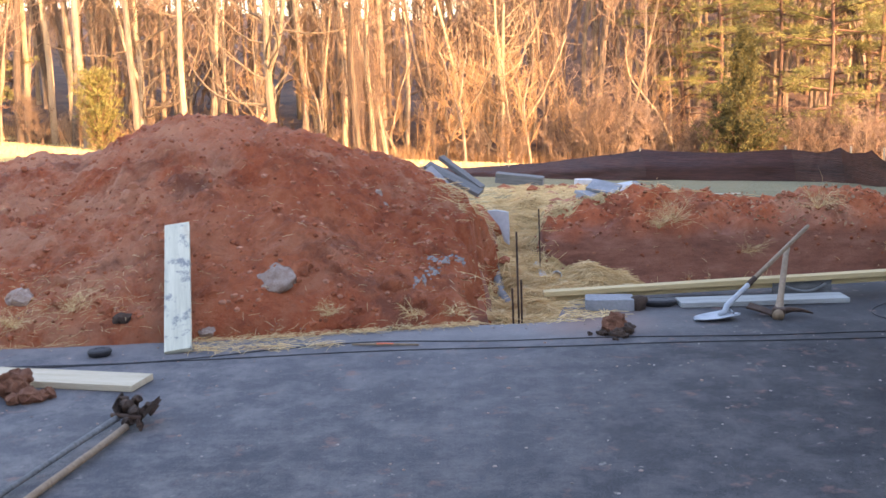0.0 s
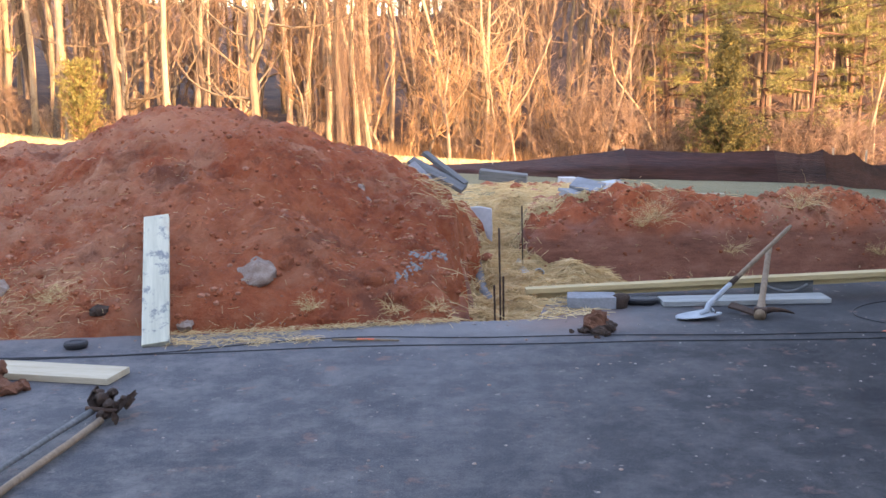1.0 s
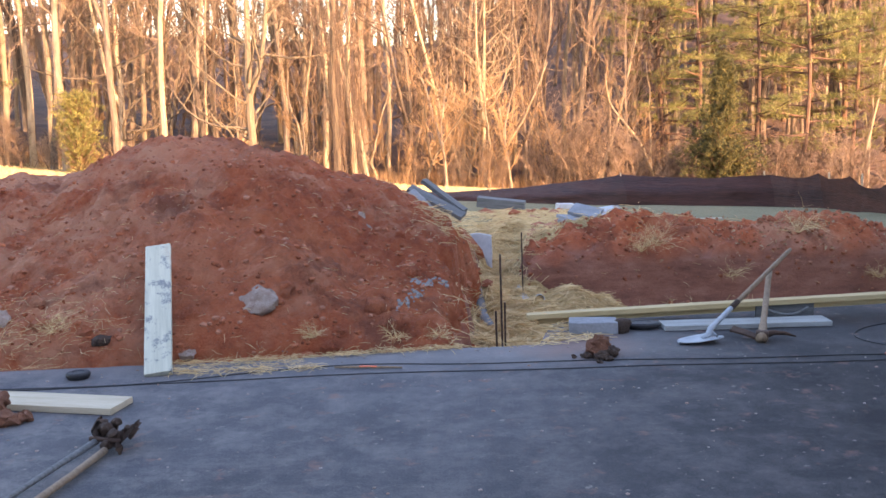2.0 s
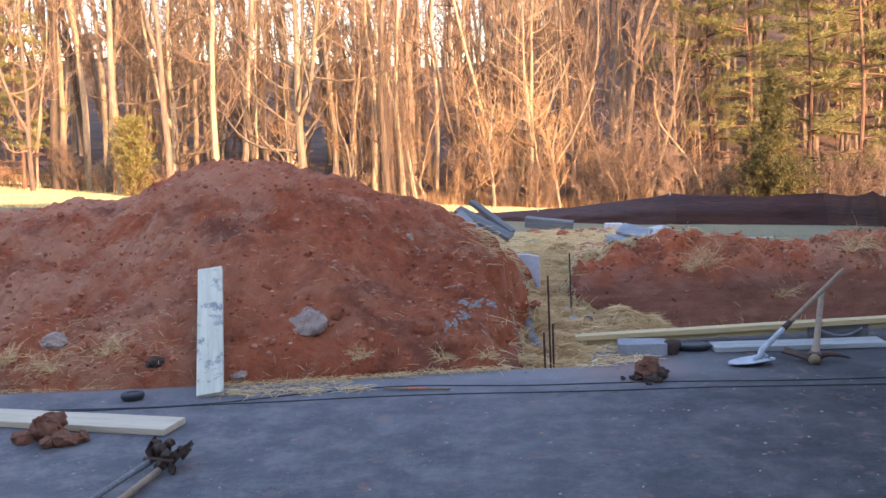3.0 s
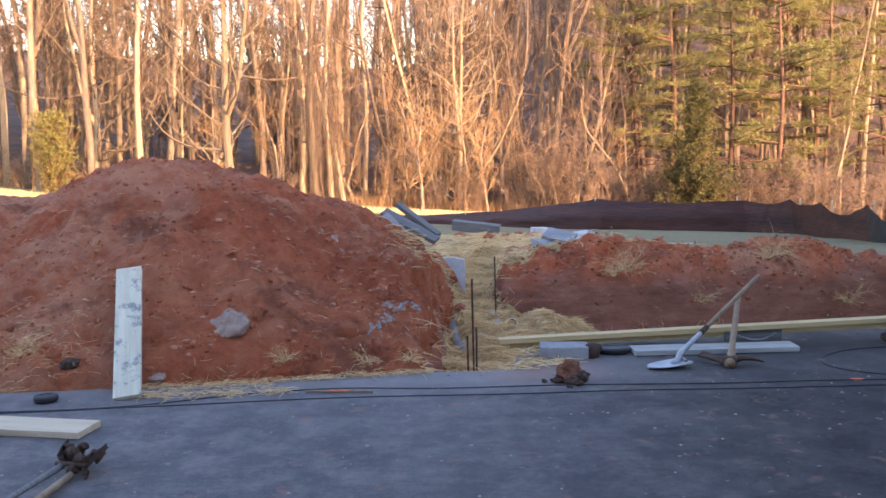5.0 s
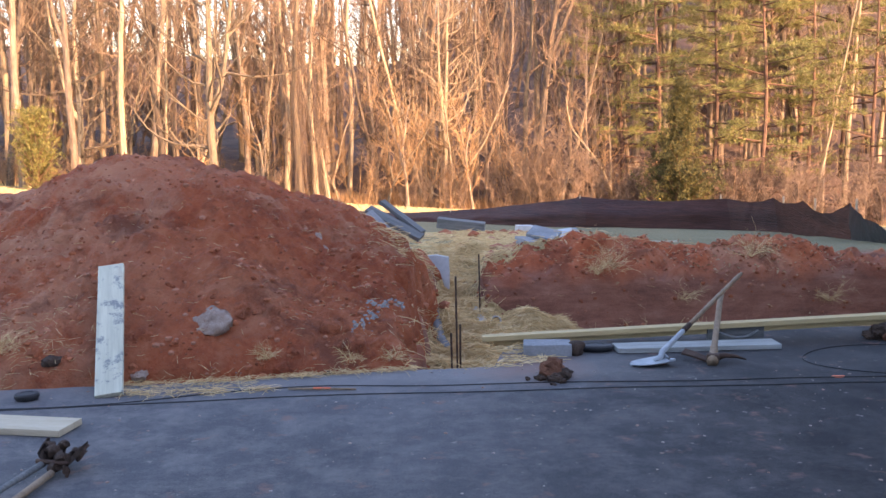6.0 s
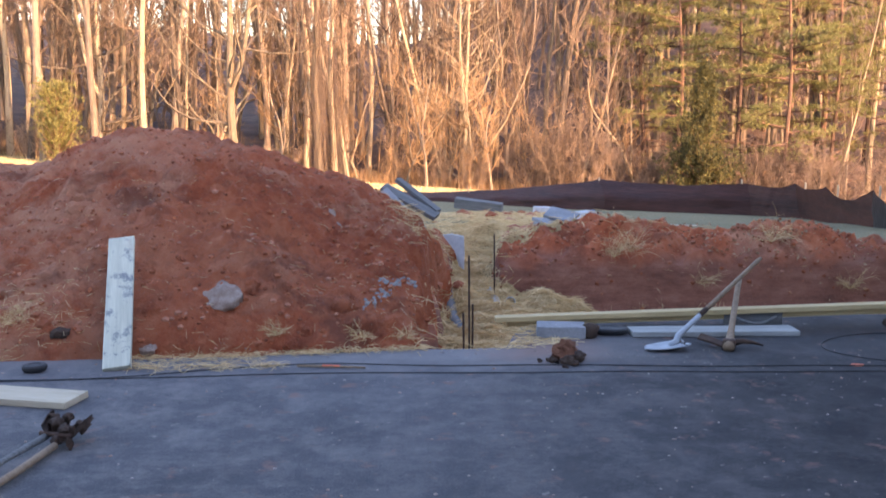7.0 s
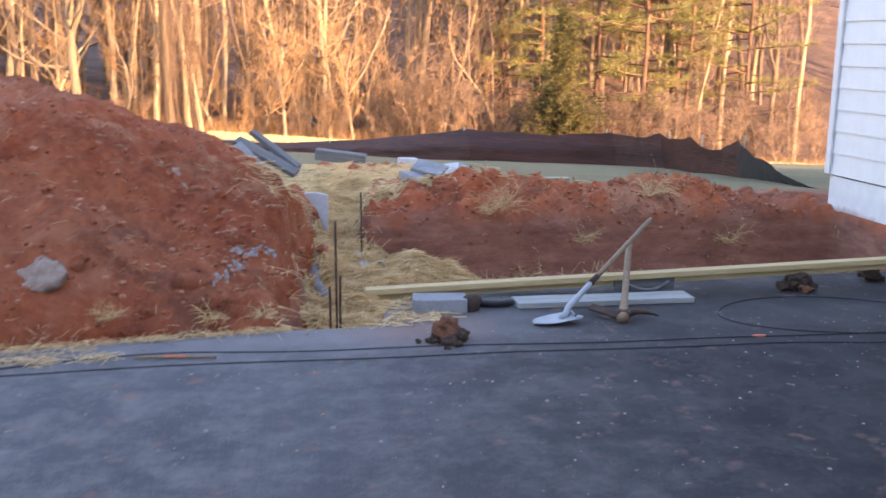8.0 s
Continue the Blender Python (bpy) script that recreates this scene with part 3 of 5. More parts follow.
def cedar_tree(seed, height, width, tufts, egg=False):
    """A dense cedar with a ragged outline down to the ground; egg: a round-topped one, thin at the foot."""
    rng = random.Random(seed)
    tv, tf, cv, cf = [], [], [], []
    tube(tv, tf, [(0, 0, -0.3), (0, 0, height * 0.5), (0.05, 0, height * 0.97)], [0.16, 0.09, 0.015], 7)
    spires = [(rng.uniform(0, 6.28), rng.uniform(0.06, 1.0), rng.uniform(0.45, 1.25)) for k in range(150)]
    for w, f, s in spires:
        shape = math.sqrt(max(1 - (1.7 * f - 0.75) ** 2, 0.02)) if egg else min(1, (1 - f) * 1.25 + 0.06) * (0.8 + 0.2 * math.sin(f * 11 + seed + 2 * w))
        rad = width * shape * s
        tip = Vector((math.cos(w) * rad, math.sin(w) * rad, f * height))
        root = Vector((0, 0, max(f * height - 0.9, 0.2)))
        tube(tv, tf, [root, root.lerp(tip, 0.6) - Vector((0, 0, 0.1)), tip], [0.03, 0.02, 0.006], 4, caps=False)
        for k in range(int(tufts * (0.25 + 1.1 * f)) if egg else tufts):
            g = rng.uniform(0.3, 1.08)
            c = root.lerp(tip, g) + Vector((rng.gauss(0, 0.13), rng.gauss(0, 0.13), rng.gauss(0, 0.22)))
            tuft(cv, cf, rng, c, rng.uniform(0.12, 0.28), 12, Vector((0, 0, 0.6)), 0.07)
    return mesh_of("trunk", tv, tf), mesh_of("crown", cv, cf)


def plant(name, meshes, mats, at, label, category, group, size=1.0, turn=0.0, tall=1.0):
    m = pose(at[0], at[1], at[2], 0, 0, turn) @ Matrix.Diagonal((size, size, size * tall, 1))
    t = thing(name, m, label, category, group)
    for me in meshes:
        crown = me.name.startswith("crown")
        mesh_part("crown" if crown else "stem" if me.name.startswith("stem") else "trunk", me, mats[crown], t)
    return t


def stands(x, y):
    return (x, y, slope_height(x, y) - 0.05)


TALL = [bare_tree(11 + i, h, g, lo, le, 0.7, b, 1.0, 0.042, (5, 3), fk) for i, (h, g, lo, le, b, fk) in enumerate(((20, 0.17, 0.30, 0.0, 20, 0), (22, 0.20, 0.34, -0.03, 18, 0), (17, 0.15, 0.16, 0.06, 24, 0.25), (21, 0.18, 0.22, -0.06, 22, 0.42), (16, 0.11, 0.18, 0.08, 24, 0)))]
BACK = [bare_tree(31 + i, h, g, 0.25, 0.05 * (i - 1), 0.9, 26, 1.15, 0.036, (5,), fk) for i, (h, g, fk) in enumerate(((19, 0.15, 0), (21, 0.19, 0.4), (17, 0.12, 0.3)))]
CROOKED = [bare_tree(51 + i, h, g, 0.18, le, 1.7, 20, 0.85, 0.040, (6, 4), 0.28) for i, (h, g, le) in enumerate(((9, 0.12, 0.12), (11, 0.13, -0.10), (8, 0.10, 0.2)))]
WIDE = bare_tree(78, 16, 0.22, 0.12, 0.0, 0.5, 26, 1.75, 0.066, (5, 4), 0.35, 0.25)
VINES = vine_tree(140, 17, 0.17)
WHIPS = [sapling(40 + i, h, s, t, w) for i, (h, s, t, w) in enumerate(((4.2, 4, 16, 0.5), (5.5, 3, 20, 0.4), (3.0, 6, 12, 0.8), (7.0, 2, 24, 0.3)))]
DOMES = [sapling(95 + i, h, s, t, w, 7, 0.014) for i, (h, s, t, w) in enumerate(((4.4, 11, 26, 1.1), (3.4, 10, 24, 1.2)))]
PINES = [pine_tree(60 + i, h, 0.15, lo, r, d) for i, (h, lo, r, d) in enumerate(((17, 0.16, 4.3, 8), (19, 0.22, 4.8, 8)))]
CEDAR = cedar_tree(80, 6.2, 2.0, 30)
LITTLE = cedar_tree(83, 3.8, 0.95, 8, True)

wood = random.Random(5)
# the trees that stand out along the edge: bearing (x over y), distance, shape, bark, size
PALE_ONES = ((-0.446, 47, 2, 0.9), (-0.368, 48, 3, 0.95), (-0.355, 47, 1, 1.0), (-0.302, 46.5, 3, 1.0), (-0.256, 46, 0, 0.95), (-0.218, 47.5, 1, 0.9), (-0.097, 49, 0, 0.9), (-0.056, 47, 4, 1.1), (-0.035, 49, 0, 0.8),
             (-0.014, 50, 2, 0.9), (0.101, 51, 2, 0.8), (0.177, 52, 4, 1.0), (0.189, 54, 0, 0.75), (0.40, 58, 4, 1.0), (0.53, 57, 2, 1.0))
DARK_ONES = ((-0.421, 49, 1, 1.0), (-0.412, 50, 0, 1.0), (-0.387, 50, 0, 1.05), (-0.343, 51, 1, 0.9), (-0.277, 50, 0, 0.9), (-0.229, 52, 3, 1.0), (-0.135, 53, 1, 0.9), (-0.117, 54, 0, 0.9), (0.092, 56, 0, 0.9), (0.112, 57, 1, 0.9), (0.153, 58, 0, 0.9), (0.33, 60, 1, 1.0))
for tones, material, words in ((PALE_ONES, PALEBARK, "tall pale-barked leafless tree at the wood's edge"), (DARK_ONES, DARKBARK, "tall dark-barked leafless tree at the wood's edge")):
    for k, y, i, s in tones:
        plant("bare_tree", TALL[i], (material if k > -0.33 or material is DARKBARK else BARK, TWIG), stands(k * y, y), words, "tree", "trees of the wood", s, wood.uniform(0, 360))
for n in range(130):
    y = 51 + 15 * wood.random()
    k = wood.uniform(-0.62, 0.78) if n % 3 else wood.uniform(-0.52, 0.05)
    plant("bare_tree", TALL[n % 5], (DARKBARK if n % 5 < 3 else BARK, TWIG), stands(k * y, y), "tall leafless tree standing in the wood", "tree", "trees of the wood", wood.uniform(0.8, 1.2), wood.uniform(0, 360))


def far_wood(count, seed):
    """The trees deep in the wood and up the hill, joined into one mesh."""
    rng = random.Random(seed)
    shapes = []
    for pair in BACK:
        pts, faces, base = [], [], 0
        for me in pair:
            co = np.empty(len(me.vertices) * 3)
            me.vertices.foreach_get("co", co)
            pts.append(co.reshape(-1, 3))
            faces.append([[v + base for v in p.vertices] for p in me.polygons])
            base += len(me.vertices)
        shapes.append((np.concatenate(pts), faces[0] + faces[1]))
    V, F = [], []
    base = 0
    for n in range(count):
        y = 66 + 100 * rng.random() ** 1.3
        k = rng.uniform(-0.6, 0.1) if n % 2 else rng.uniform(0.0, 0.6)
        co, faces = shapes[n % 3]
        a, size = rng.uniform(0, 6.283), rng.uniform(0.8, 1.2)
        turn = np.array(((math.cos(a), math.sin(a), 0), (-math.sin(a), math.cos(a), 0), (0, 0, 1)))
        V.append(co @ turn * size + np.array(stands(k * y, y)))
        F += [[v + base for v in f] for f in faces]
        base += len(co)
    me = bpy.data.meshes.new("far_trees")
    me.from_pydata(np.concatenate(V).tolist(), [], F)
    return tagged(mesh_part("far_trees", me, FARBARK), "leafless trees deep in the wood", "trees", kind="stuff")


far_wood(230, 9)
for k, y, turn, s in ((-0.166, 45, 200, 0.95), (-0.30, 49, 40, 0.8), (0.06, 50, 110, 0.7)):
    plant("bare_tree", WIDE, (PALEBARK, PALEBARK), stands(k * y, y), "spreading leafless tree with long low boughs", "tree", "spreading trees", s, turn)
for k, y, s in ((-0.083, 45.5, 1.0), (-0.068, 46.5, 0.85)):
    plant("bare_tree", VINES, (PALEBARK, TWIG), stands(k * y, y), "leafless tree hung with bare vines", "tree", "vine-hung trees", s, wood.uniform(0, 360))
for k, y, i, s in ((0.023, 46, 0, 0.68), (0.002, 47, 1, 0.62), (0.065, 47, 1, 0.66), (0.088, 46.5, 0, 0.66), (0.045, 49, 2, 0.75), (-0.045, 48, 2, 0.75), (-0.125, 47, 0, 0.7), (-0.19, 48, 1, 0.7), (0.125, 48, 2, 0.65), (0.235, 51, 1, 0.7), (-0.33, 49, 0, 0.6)):
    plant("bare_tree", CROOKED[i], (PALEBARK if i else BARK, SHRUB), stands(k * y, y), "crooked leafless young tree with pale bark", "tree", "crooked young trees", s, wood.uniform(0, 360))
for n in range(60):
    y = wood.uniform(49, 62)
    plant("sapling", WHIPS[wood.choice((0, 2))], (SHRUB, SHRUB), stands(wood.uniform(-0.5, 0.2) * y, y), "low leafless brown brush between the trunks", "sapling", "low brush of the wood", wood.uniform(0.35, 0.6), wood.uniform(0, 360))
for n in range(44):
    y = wood.uniform(62, 135)
    plant("sapling", DOMES[n % 2] if n % 3 else WHIPS[n % 4], (TWIG, TWIG), stands(wood.uniform(-0.45, 0.5) * y, y), "leafless brown thicket on the hillside", "sapling", "scrub on the hill", wood.uniform(0.9, 1.7), wood.uniform(0, 360))
for n in range(60):
    y, k = wood.uniform(48.5, 66), wood.uniform(-0.55, 0.6) if n % 2 else wood.uniform(-0.15, 0.22)
    plant("bare_tree", BACK[n % 3], (PALEBARK if n % 4 == 0 else BARK, TWIG), stands(k * y, y), "slender leafless young tree in the wood", "tree", "young trees of the wood", wood.uniform(0.4, 0.65), wood.uniform(0, 360), wood.uniform(1.1, 1.5))
for n in range(56):
    y = 48 + 15 * wood.random() ** 1.6
    k = wood.uniform(-0.1, 0.6)
    if n < 22:
        k, y = wood.uniform(-0.02, 0.25), wood.uniform(45, 50)
    if 0.255 < k < 0.35 and y < 54:
        continue
    plant("sapling", WHIPS[wood.randrange(4)], (PALEBARK if n % 3 == 0 else SHRUB, SHRUB), stands(k * y, y), "leafless clump of slender upright saplings", "sapling", "undergrowth of the wood", wood.uniform(0.5, 0.95), wood.uniform(0, 360))
for k, y, i, s in ((0.155, 46, 0, 0.95), (0.185, 46.5, 1, 0.95), (0.215, 46, 0, 0.75), (0.24, 47, 1, 0.9), (0.265, 46.5, 1, 0.7), (0.125, 47, 1, 0.7), (0.345, 45, 1, 0.85), (0.37, 46, 0, 0.75), (0.40, 45, 1, 0.9), (0.43, 46, 0, 0.8), (0.47, 45, 1, 0.9), (0.51, 46, 0, 0.85), (0.55, 45, 1, 0.9),
                   (0.03, 46.5, 1, 0.5), (0.07, 46, 0, 0.45), (-0.36, 48, 1, 0.7), (-0.40, 48.5, 0, 0.6), (-0.30, 48.5, 1, 0.55), (-0.12, 47.5, 1, 0.5)):
    plant("shrub", DOMES[i], (SHRUB, RUSSET), stands(k * y, y), "rounded leafless shrub of fine orange-brown twigs", "shrub", "shrubs along the wood", s, wood.uniform(0, 360))
for k, y, i, s in ((0.238, 53, 0, 1.0), (0.275, 51, 1, 0.85), (0.335, 49, 0, 0.9), (0.385, 48, 1, 0.9), (0.50, 50, 1, 0.9), (0.39, 52, 1, 1.0), (0.435, 51, 0, 0.9), (0.275, 60, 1, 1.2), (0.36, 62, 0, 1.2), (0.42, 63, 0, 1.2), (0.47, 58, 1, 1.1), (-0.455, 49, 0, 0.7), (0.36, 74, 1, 1.3), (0.29, 76, 0, 1.3)):
    plant("pine_tree", PINES[i], (PINEBARK, NEEDLE), stands(k * y, y), "tall pine with open green needled boughs", "tree", "pines of the wood", s, wood.uniform(0, 360))
plant("cedar_tree", CEDAR, (PINEBARK, CEDARGREEN), stands(0.300 * 44, 44), "dark green cedar with a ragged outline", "tree", "")
plant("cedar_tree", LITTLE, (SHRUB, YOUNGGREEN), stands(-0.341 * 45, 45), "small round-topped evergreen before the wood", "tree", "")


# ---- the diggings: straw, stones, clods ----
WOOD = plain("treated_lumber", (0.42, 0.30, 0.13), (0.62, 0.48, 0.25), 2.5, 0.7, relief=0.25, stretch=(0.6, 8, 8))
PALEWOOD = plain("pale_board", (0.38, 0.31, 0.20), (0.58, 0.50, 0.36), 2.5, 0.75, relief=0.25, stretch=(0.6, 8, 8))
GREYWOOD = plain("weathered_board", (0.055, 0.058, 0.058), (0.22, 0.225, 0.22), 4, 0.8, relief=0.35, stretch=(0.5, 9, 9))
HANDLEWOOD = plain("worn_handle", (0.15, 0.095, 0.055), (0.34, 0.24, 0.15), 5, 0.65, relief=0.2, stretch=(6, 6, 0.8))
CONCRETE = plain("grey_concrete", (0.16, 0.17, 0.18), (0.33, 0.34, 0.355), 5, 0.9, relief=0.5, dist=0.006)
STONE = plain("pale_stone", (0.24, 0.12, 0.075), (0.52, 0.44, 0.37), 16, 0.9, relief=0.9, dist=0.02)
SLATE = plain("blue_grey_rubble", (0.17, 0.155, 0.14), (0.34, 0.32, 0.30), 12, 0.85, relief=0.7, dist=0.01)
WHITE = plain("white_plastic", (0.36, 0.38, 0.40), (0.56, 0.575, 0.58), 3, 0.5, relief=0.1)
BLACK = plain("black_rubber", (0.010, 0.010, 0.012), (0.028, 0.028, 0.03), 12, 0.55, relief=0.3)
RUST = plain("rusty_steel", (0.05, 0.03, 0.022), (0.14, 0.085, 0.06), 20, 0.75, 0.5, relief=0.5, dist=0.002)
BLADE = plain("pale_steel", (0.25, 0.285, 0.31), (0.46, 0.49, 0.51), 14, 0.6, 0.1, relief=0.2)
MUD = plain("caked_mud", (0.035, 0.022, 0.015), (0.10, 0.06, 0.04), 14, 0.95, relief=0.9, dist=0.015)
ORANGE = plain("orange_paint", (0.62, 0.12, 0.05), (0.78, 0.20, 0.09), 9, 0.6)
FABRIC = plain("brown_silt_fabric", (0.012, 0.0055, 0.005), (0.095, 0.036, 0.025), 1.3, 0.6, relief=0.6, dist=0.04, stretch=(0.25, 0.25, 3.5))
FABRIC.node_tree.nodes["Principled BSDF"].inputs["Specular IOR Level"].default_value = 0.2
PLASTIC = plain("black_plastic", (0.010, 0.011, 0.014), (0.030, 0.033, 0.042), 2, 0.32, relief=0.5, dist=0.03, stretch=(1, 1, 0.4))


def straw_mat_material():
    m, nt, b = shader("matted_straw", 0.85)
    f = tex(nt, 34, 7, 0.75, stretch=(1, 0.35, 1), distort=1.2)
    c = ramp(nt, f, [(0.3, (0.28, 0.165, 0.06)), (0.5, (0.64, 0.44, 0.19)), (0.7, (0.82, 0.61, 0.32))])
    big = ramp(nt, tex(nt, 2.2, 5), [(0.36, grey(0.48)), (0.58, grey(1))])
    nt.links.new(mix(nt, 1.0, c, big, "MULTIPLY"), b.inputs["Base Color"])
    bump(nt, b, f, 1.0, 0.03)
    return m


STRAWMAT = straw_mat_material()


def in_dig(x, y):
    return land(x, y) < slope_height(x, y) - 0.72 * dig_depth(x, y) and 0.3 < x < 6.1 and y > 6.5


def on_verge(x, y):
    mid, w = 1.35 + 0.12 * (y - 10), 0.35 * fbm(x * 1.1, y * 1.1, 3, 12)
    return 10.9 < y < 20.8 and abs(x - mid) < 0.35 + 0.2 * (y - 10.9) * (y < 14) + 0.62 * (y >= 14) + w


def straw_bed(x, y):
    """Straw thrown into the bottom of the diggings, in lumps, and strewn round its far end."""
    if x > 1.95 and 9.8 < y < 10.9 or x > 5.6 and y < 11:
        return land(x, y) - 0.08
    if not in_dig(x, y):
        return land(x, y) + (0.012 + 0.07 * max(fbm(x * 3, y * 3, 3, 4), -0.1) if on_verge(x, y) else -0.08)
    inner = min(1.0, sum(in_dig(x + a, y + b) for a, b in ((0.1, 0), (-0.1, 0), (0, 0.1), (0, -0.1))) / 4)
    h = 0.05 + 0.26 * max(fbm(x * 2.2, y * 2.2, 3, 4) + 0.25, 0) + 0.03 * fbm(x * 12, y * 12, 3)
    h *= 1 - 0.75 * float(smooth_step(1.7, 2.3, x))
    drift = 0.09 * math.exp(-((x - 1.75) / 0.42) ** 2 - ((y - 9.75) / 0.4) ** 2)
    return land(x, y) + (h + drift) * inner


bed = mesh_part("straw_bed", grid_mesh("straw_bed", spread((0.3, 6.1, 0.05)), spread((6.5, 17.5, 0.05), (17.5, 21, 0.1)), straw_bed), STRAWMAT, smooth=True)
tagged(bed, "matted wheat straw covering the trench floor", "straw", kind="stuff")


def top_of(x, y):
    z = max(land(x, y), straw_bed(x, y))
    if x < 0.7 and 6.2 < y < 12.5:
        z = max(z, mound_height(x, y))
    if y < along(ASPHALT_EDGE, x) + 0.02:
        z = max(z, 0.0)
    return z


def straws(name, label, count, sample, seed, long=(0.10, 0.28), thick=0.0028, lift=0.5):
    rng = random.Random(seed)
    V, F = [], []
    while count > 0:
        x, y = sample(rng)
        z = top_of(x, y)
        if z < -0.8 and y < 12:
            continue
        w, ln = rng.uniform(0, 6.283), rng.uniform(*long)
        d = Vector((math.cos(w), math.sin(w), rng.gauss(0.0, 0.22) * lift))
        mid = Vector((x, y, z + rng.uniform(0.004, 0.022)))
        a, b = mid - d * ln / 2, mid + d * ln / 2
        a.z, b.z = max(a.z, top_of(a.x, a.y) + 0.003), max(b.z, top_of(b.x, b.y) + 0.003)
        if abs(a.z - b.z) > 0.55 * ln:
            continue
        mid.z = max(mid.z, (a.z + b.z) / 2 + rng.uniform(-0.01, 0.015))
        count -= 1
        tube(V, F, [a, mid, b], [thick, thick * 1.1, thick * 0.7], 3, caps=False)
    ob = mesh_part(name, mesh_of(name, V, F), STRAW)
    return tagged(ob, label, "straw", kind="stuff")


def trench_spot(rng):
    while True:
        y = 6.6 + 10.5 * rng.random() ** 1.4
        x = rng.uniform(trench_left(y) - 0.1, trench_right(y) + 0.15)
        if in_dig(x, y) or rng.random() < 0.1:
            return x, y


def wide_spot(rng):
    return rng.uniform(1.0, 6.0), 10.12 - abs(rng.gauss(0, 0.35))


def toe_spot(rng):
    """Along the foot of the mound, thick by the left and in drifts on the driveway's edge."""
    if rng.random() < 0.45:
        x = rng.gauss(-2.75, 0.55)
        return x, along(ASPHALT_EDGE, x) + abs(rng.gauss(0.0, 0.28))
    x = rng.uniform(-1.55, 0.35)
    return x, along(ASPHALT_EDGE, x) + rng.gauss(0.0, 0.035) - (0.16 * rng.random() if x < -0.7 and rng.random() < 0.5 else 0)


def loose_spot(rng):
    if rng.random() < 0.4:
        return rng.uniform(1.2, 5.6), rng.gauss(10.75, 0.35)
    if rng.random() < 0.5:
        return rng.gauss(0.15, 0.35), rng.uniform(6.7, 9.6)
    return rng.uniform(-4.5, 0.3), rng.uniform(6.4, 8.4)


def drift_spot(rng):
    return rng.gauss(1.7, 0.36), 9.98 - abs(rng.gauss(0, 0.5))


def lip_spot(rng):
    """Where straw has been dropped over the mound's shoulder by the trench."""
    y = rng.uniform(8.4, 10.6)
    return rng.gauss(0.34 + 0.05 * (y - 9), 0.13), y


def verge_spot(rng):
    y = rng.uniform(11.0, 20.5)
    return rng.gauss(1.2 + 0.1 * (y - 10), 0.75), y


straws("trench_straw", "loose yellow wheat straw in the trench", 10500, trench_spot, 1, (0.08, 0.26), 0.0027)
straws("trench_straw", "loose yellow wheat straw at the foot of the bank", 1500, wide_spot, 2, (0.08, 0.24), 0.0022)
straws("trench_straw", "heap of yellow straw at the trench corner", 2600, drift_spot, 11, (0.08, 0.26), 0.0027)
straws("scattered_straw", "straw dropped over the shoulder of the mound", 480, lip_spot, 12, (0.06, 0.2), 0.0022, 1.2)
straws("scattered_straw", "dry straw along the foot of the clay mound", 1300, toe_spot, 3, (0.03, 0.11), 0.0013)
straws("scattered_straw", "drift of straw on the asphalt by the board", 170, lambda g: (g.uniform(-1.5, -0.55), 6.16 - 0.13 * g.random() ** 2 + 0.02 * g.gauss(0, 1)), 6, (0.04, 0.14), 0.0016)
straws("scattered_straw", "stray straws and roots on bare clay", 700, loose_spot, 4, (0.02, 0.09), 0.0014, 1.2)
straws("scattered_straw", "straw strewn on trampled ground by the trench", 5200, verge_spot, 5, (0.12, 0.35), 0.003)


def lump(rng, r, flat=0.75, sub=1):
    """A rough stone or clod as vertices and faces round the origin."""
    bm = bmesh.new()
    bmesh.ops.create_icosphere(bm, subdivisions=sub, radius=r)
    o = Vector((rng.uniform(0, 50), rng.uniform(0, 50), 0))
    for v in bm.verts:
        n = noise.noise_vector(v.co / r * 0.9 + o)
        v.co = v.co * (1 + 0.35 * n.x) + n * r * 0.18
        v.co.z *= flat
    return bm


def scatter_lumps(name, label, count, sample, sizes, material, seed):
    rng = random.Random(seed)
    shapes = []
    for k in range(12):
        bm = lump(rng, 1.0)
        bm.verts.index_update()
        shapes.append(([v.co.copy() for v in bm.verts], [tuple(v.index for v in f.verts) for f in bm.faces]))
        bm.free()
    V, F = [], []
    for k in range(count):
        x, y = sample(rng)
        r = sizes[0] + (sizes[1] - sizes[0]) * rng.random() ** 4
        vs, fs = rng.choice(shapes)
        b, z, t = len(V), top_of(x, y), rng.uniform(0, 6.28)
        c, s = math.cos(t), math.sin(t)
        V += [(x + r * (c * v.x - s * v.y), y + r * (s * v.x + c * v.y), z + r * (v.z - 0.1)) for v in vs]
        F += [tuple(i + b for i in f) for f in fs]
    return tagged(mesh_part(name, mesh_of(name, V, F), material), label, "clods", kind="stuff")


def mound_spot(rng):
    while True:
        x, y = rng.uniform(-5.2, 0.4), rng.uniform(6.35, 9.5)
        if mound_height(x, y) > 0.02:
            return x, y


scatter_lumps("clay_clods", "crumbled red clods over the mound", 6000, mound_spot, (0.003, 0.030), CLOD, 7)
scatter_lumps("clay_clods", "crumbled red clods over the low bank", 2200, lambda r: (r.uniform(1.1, 5.7), r.gauss(10.8, 0.35)), (0.005, 0.03), CLOD, 8)
scatter_lumps("clay_crumbs", "crumbs of clay and grit on the driveway", 1100, lambda r: (r.uniform(-3.2, 4.8), 6.5 - 3.6 * r.random() ** 1.3), (0.002, 0.013), GRIT, 9)


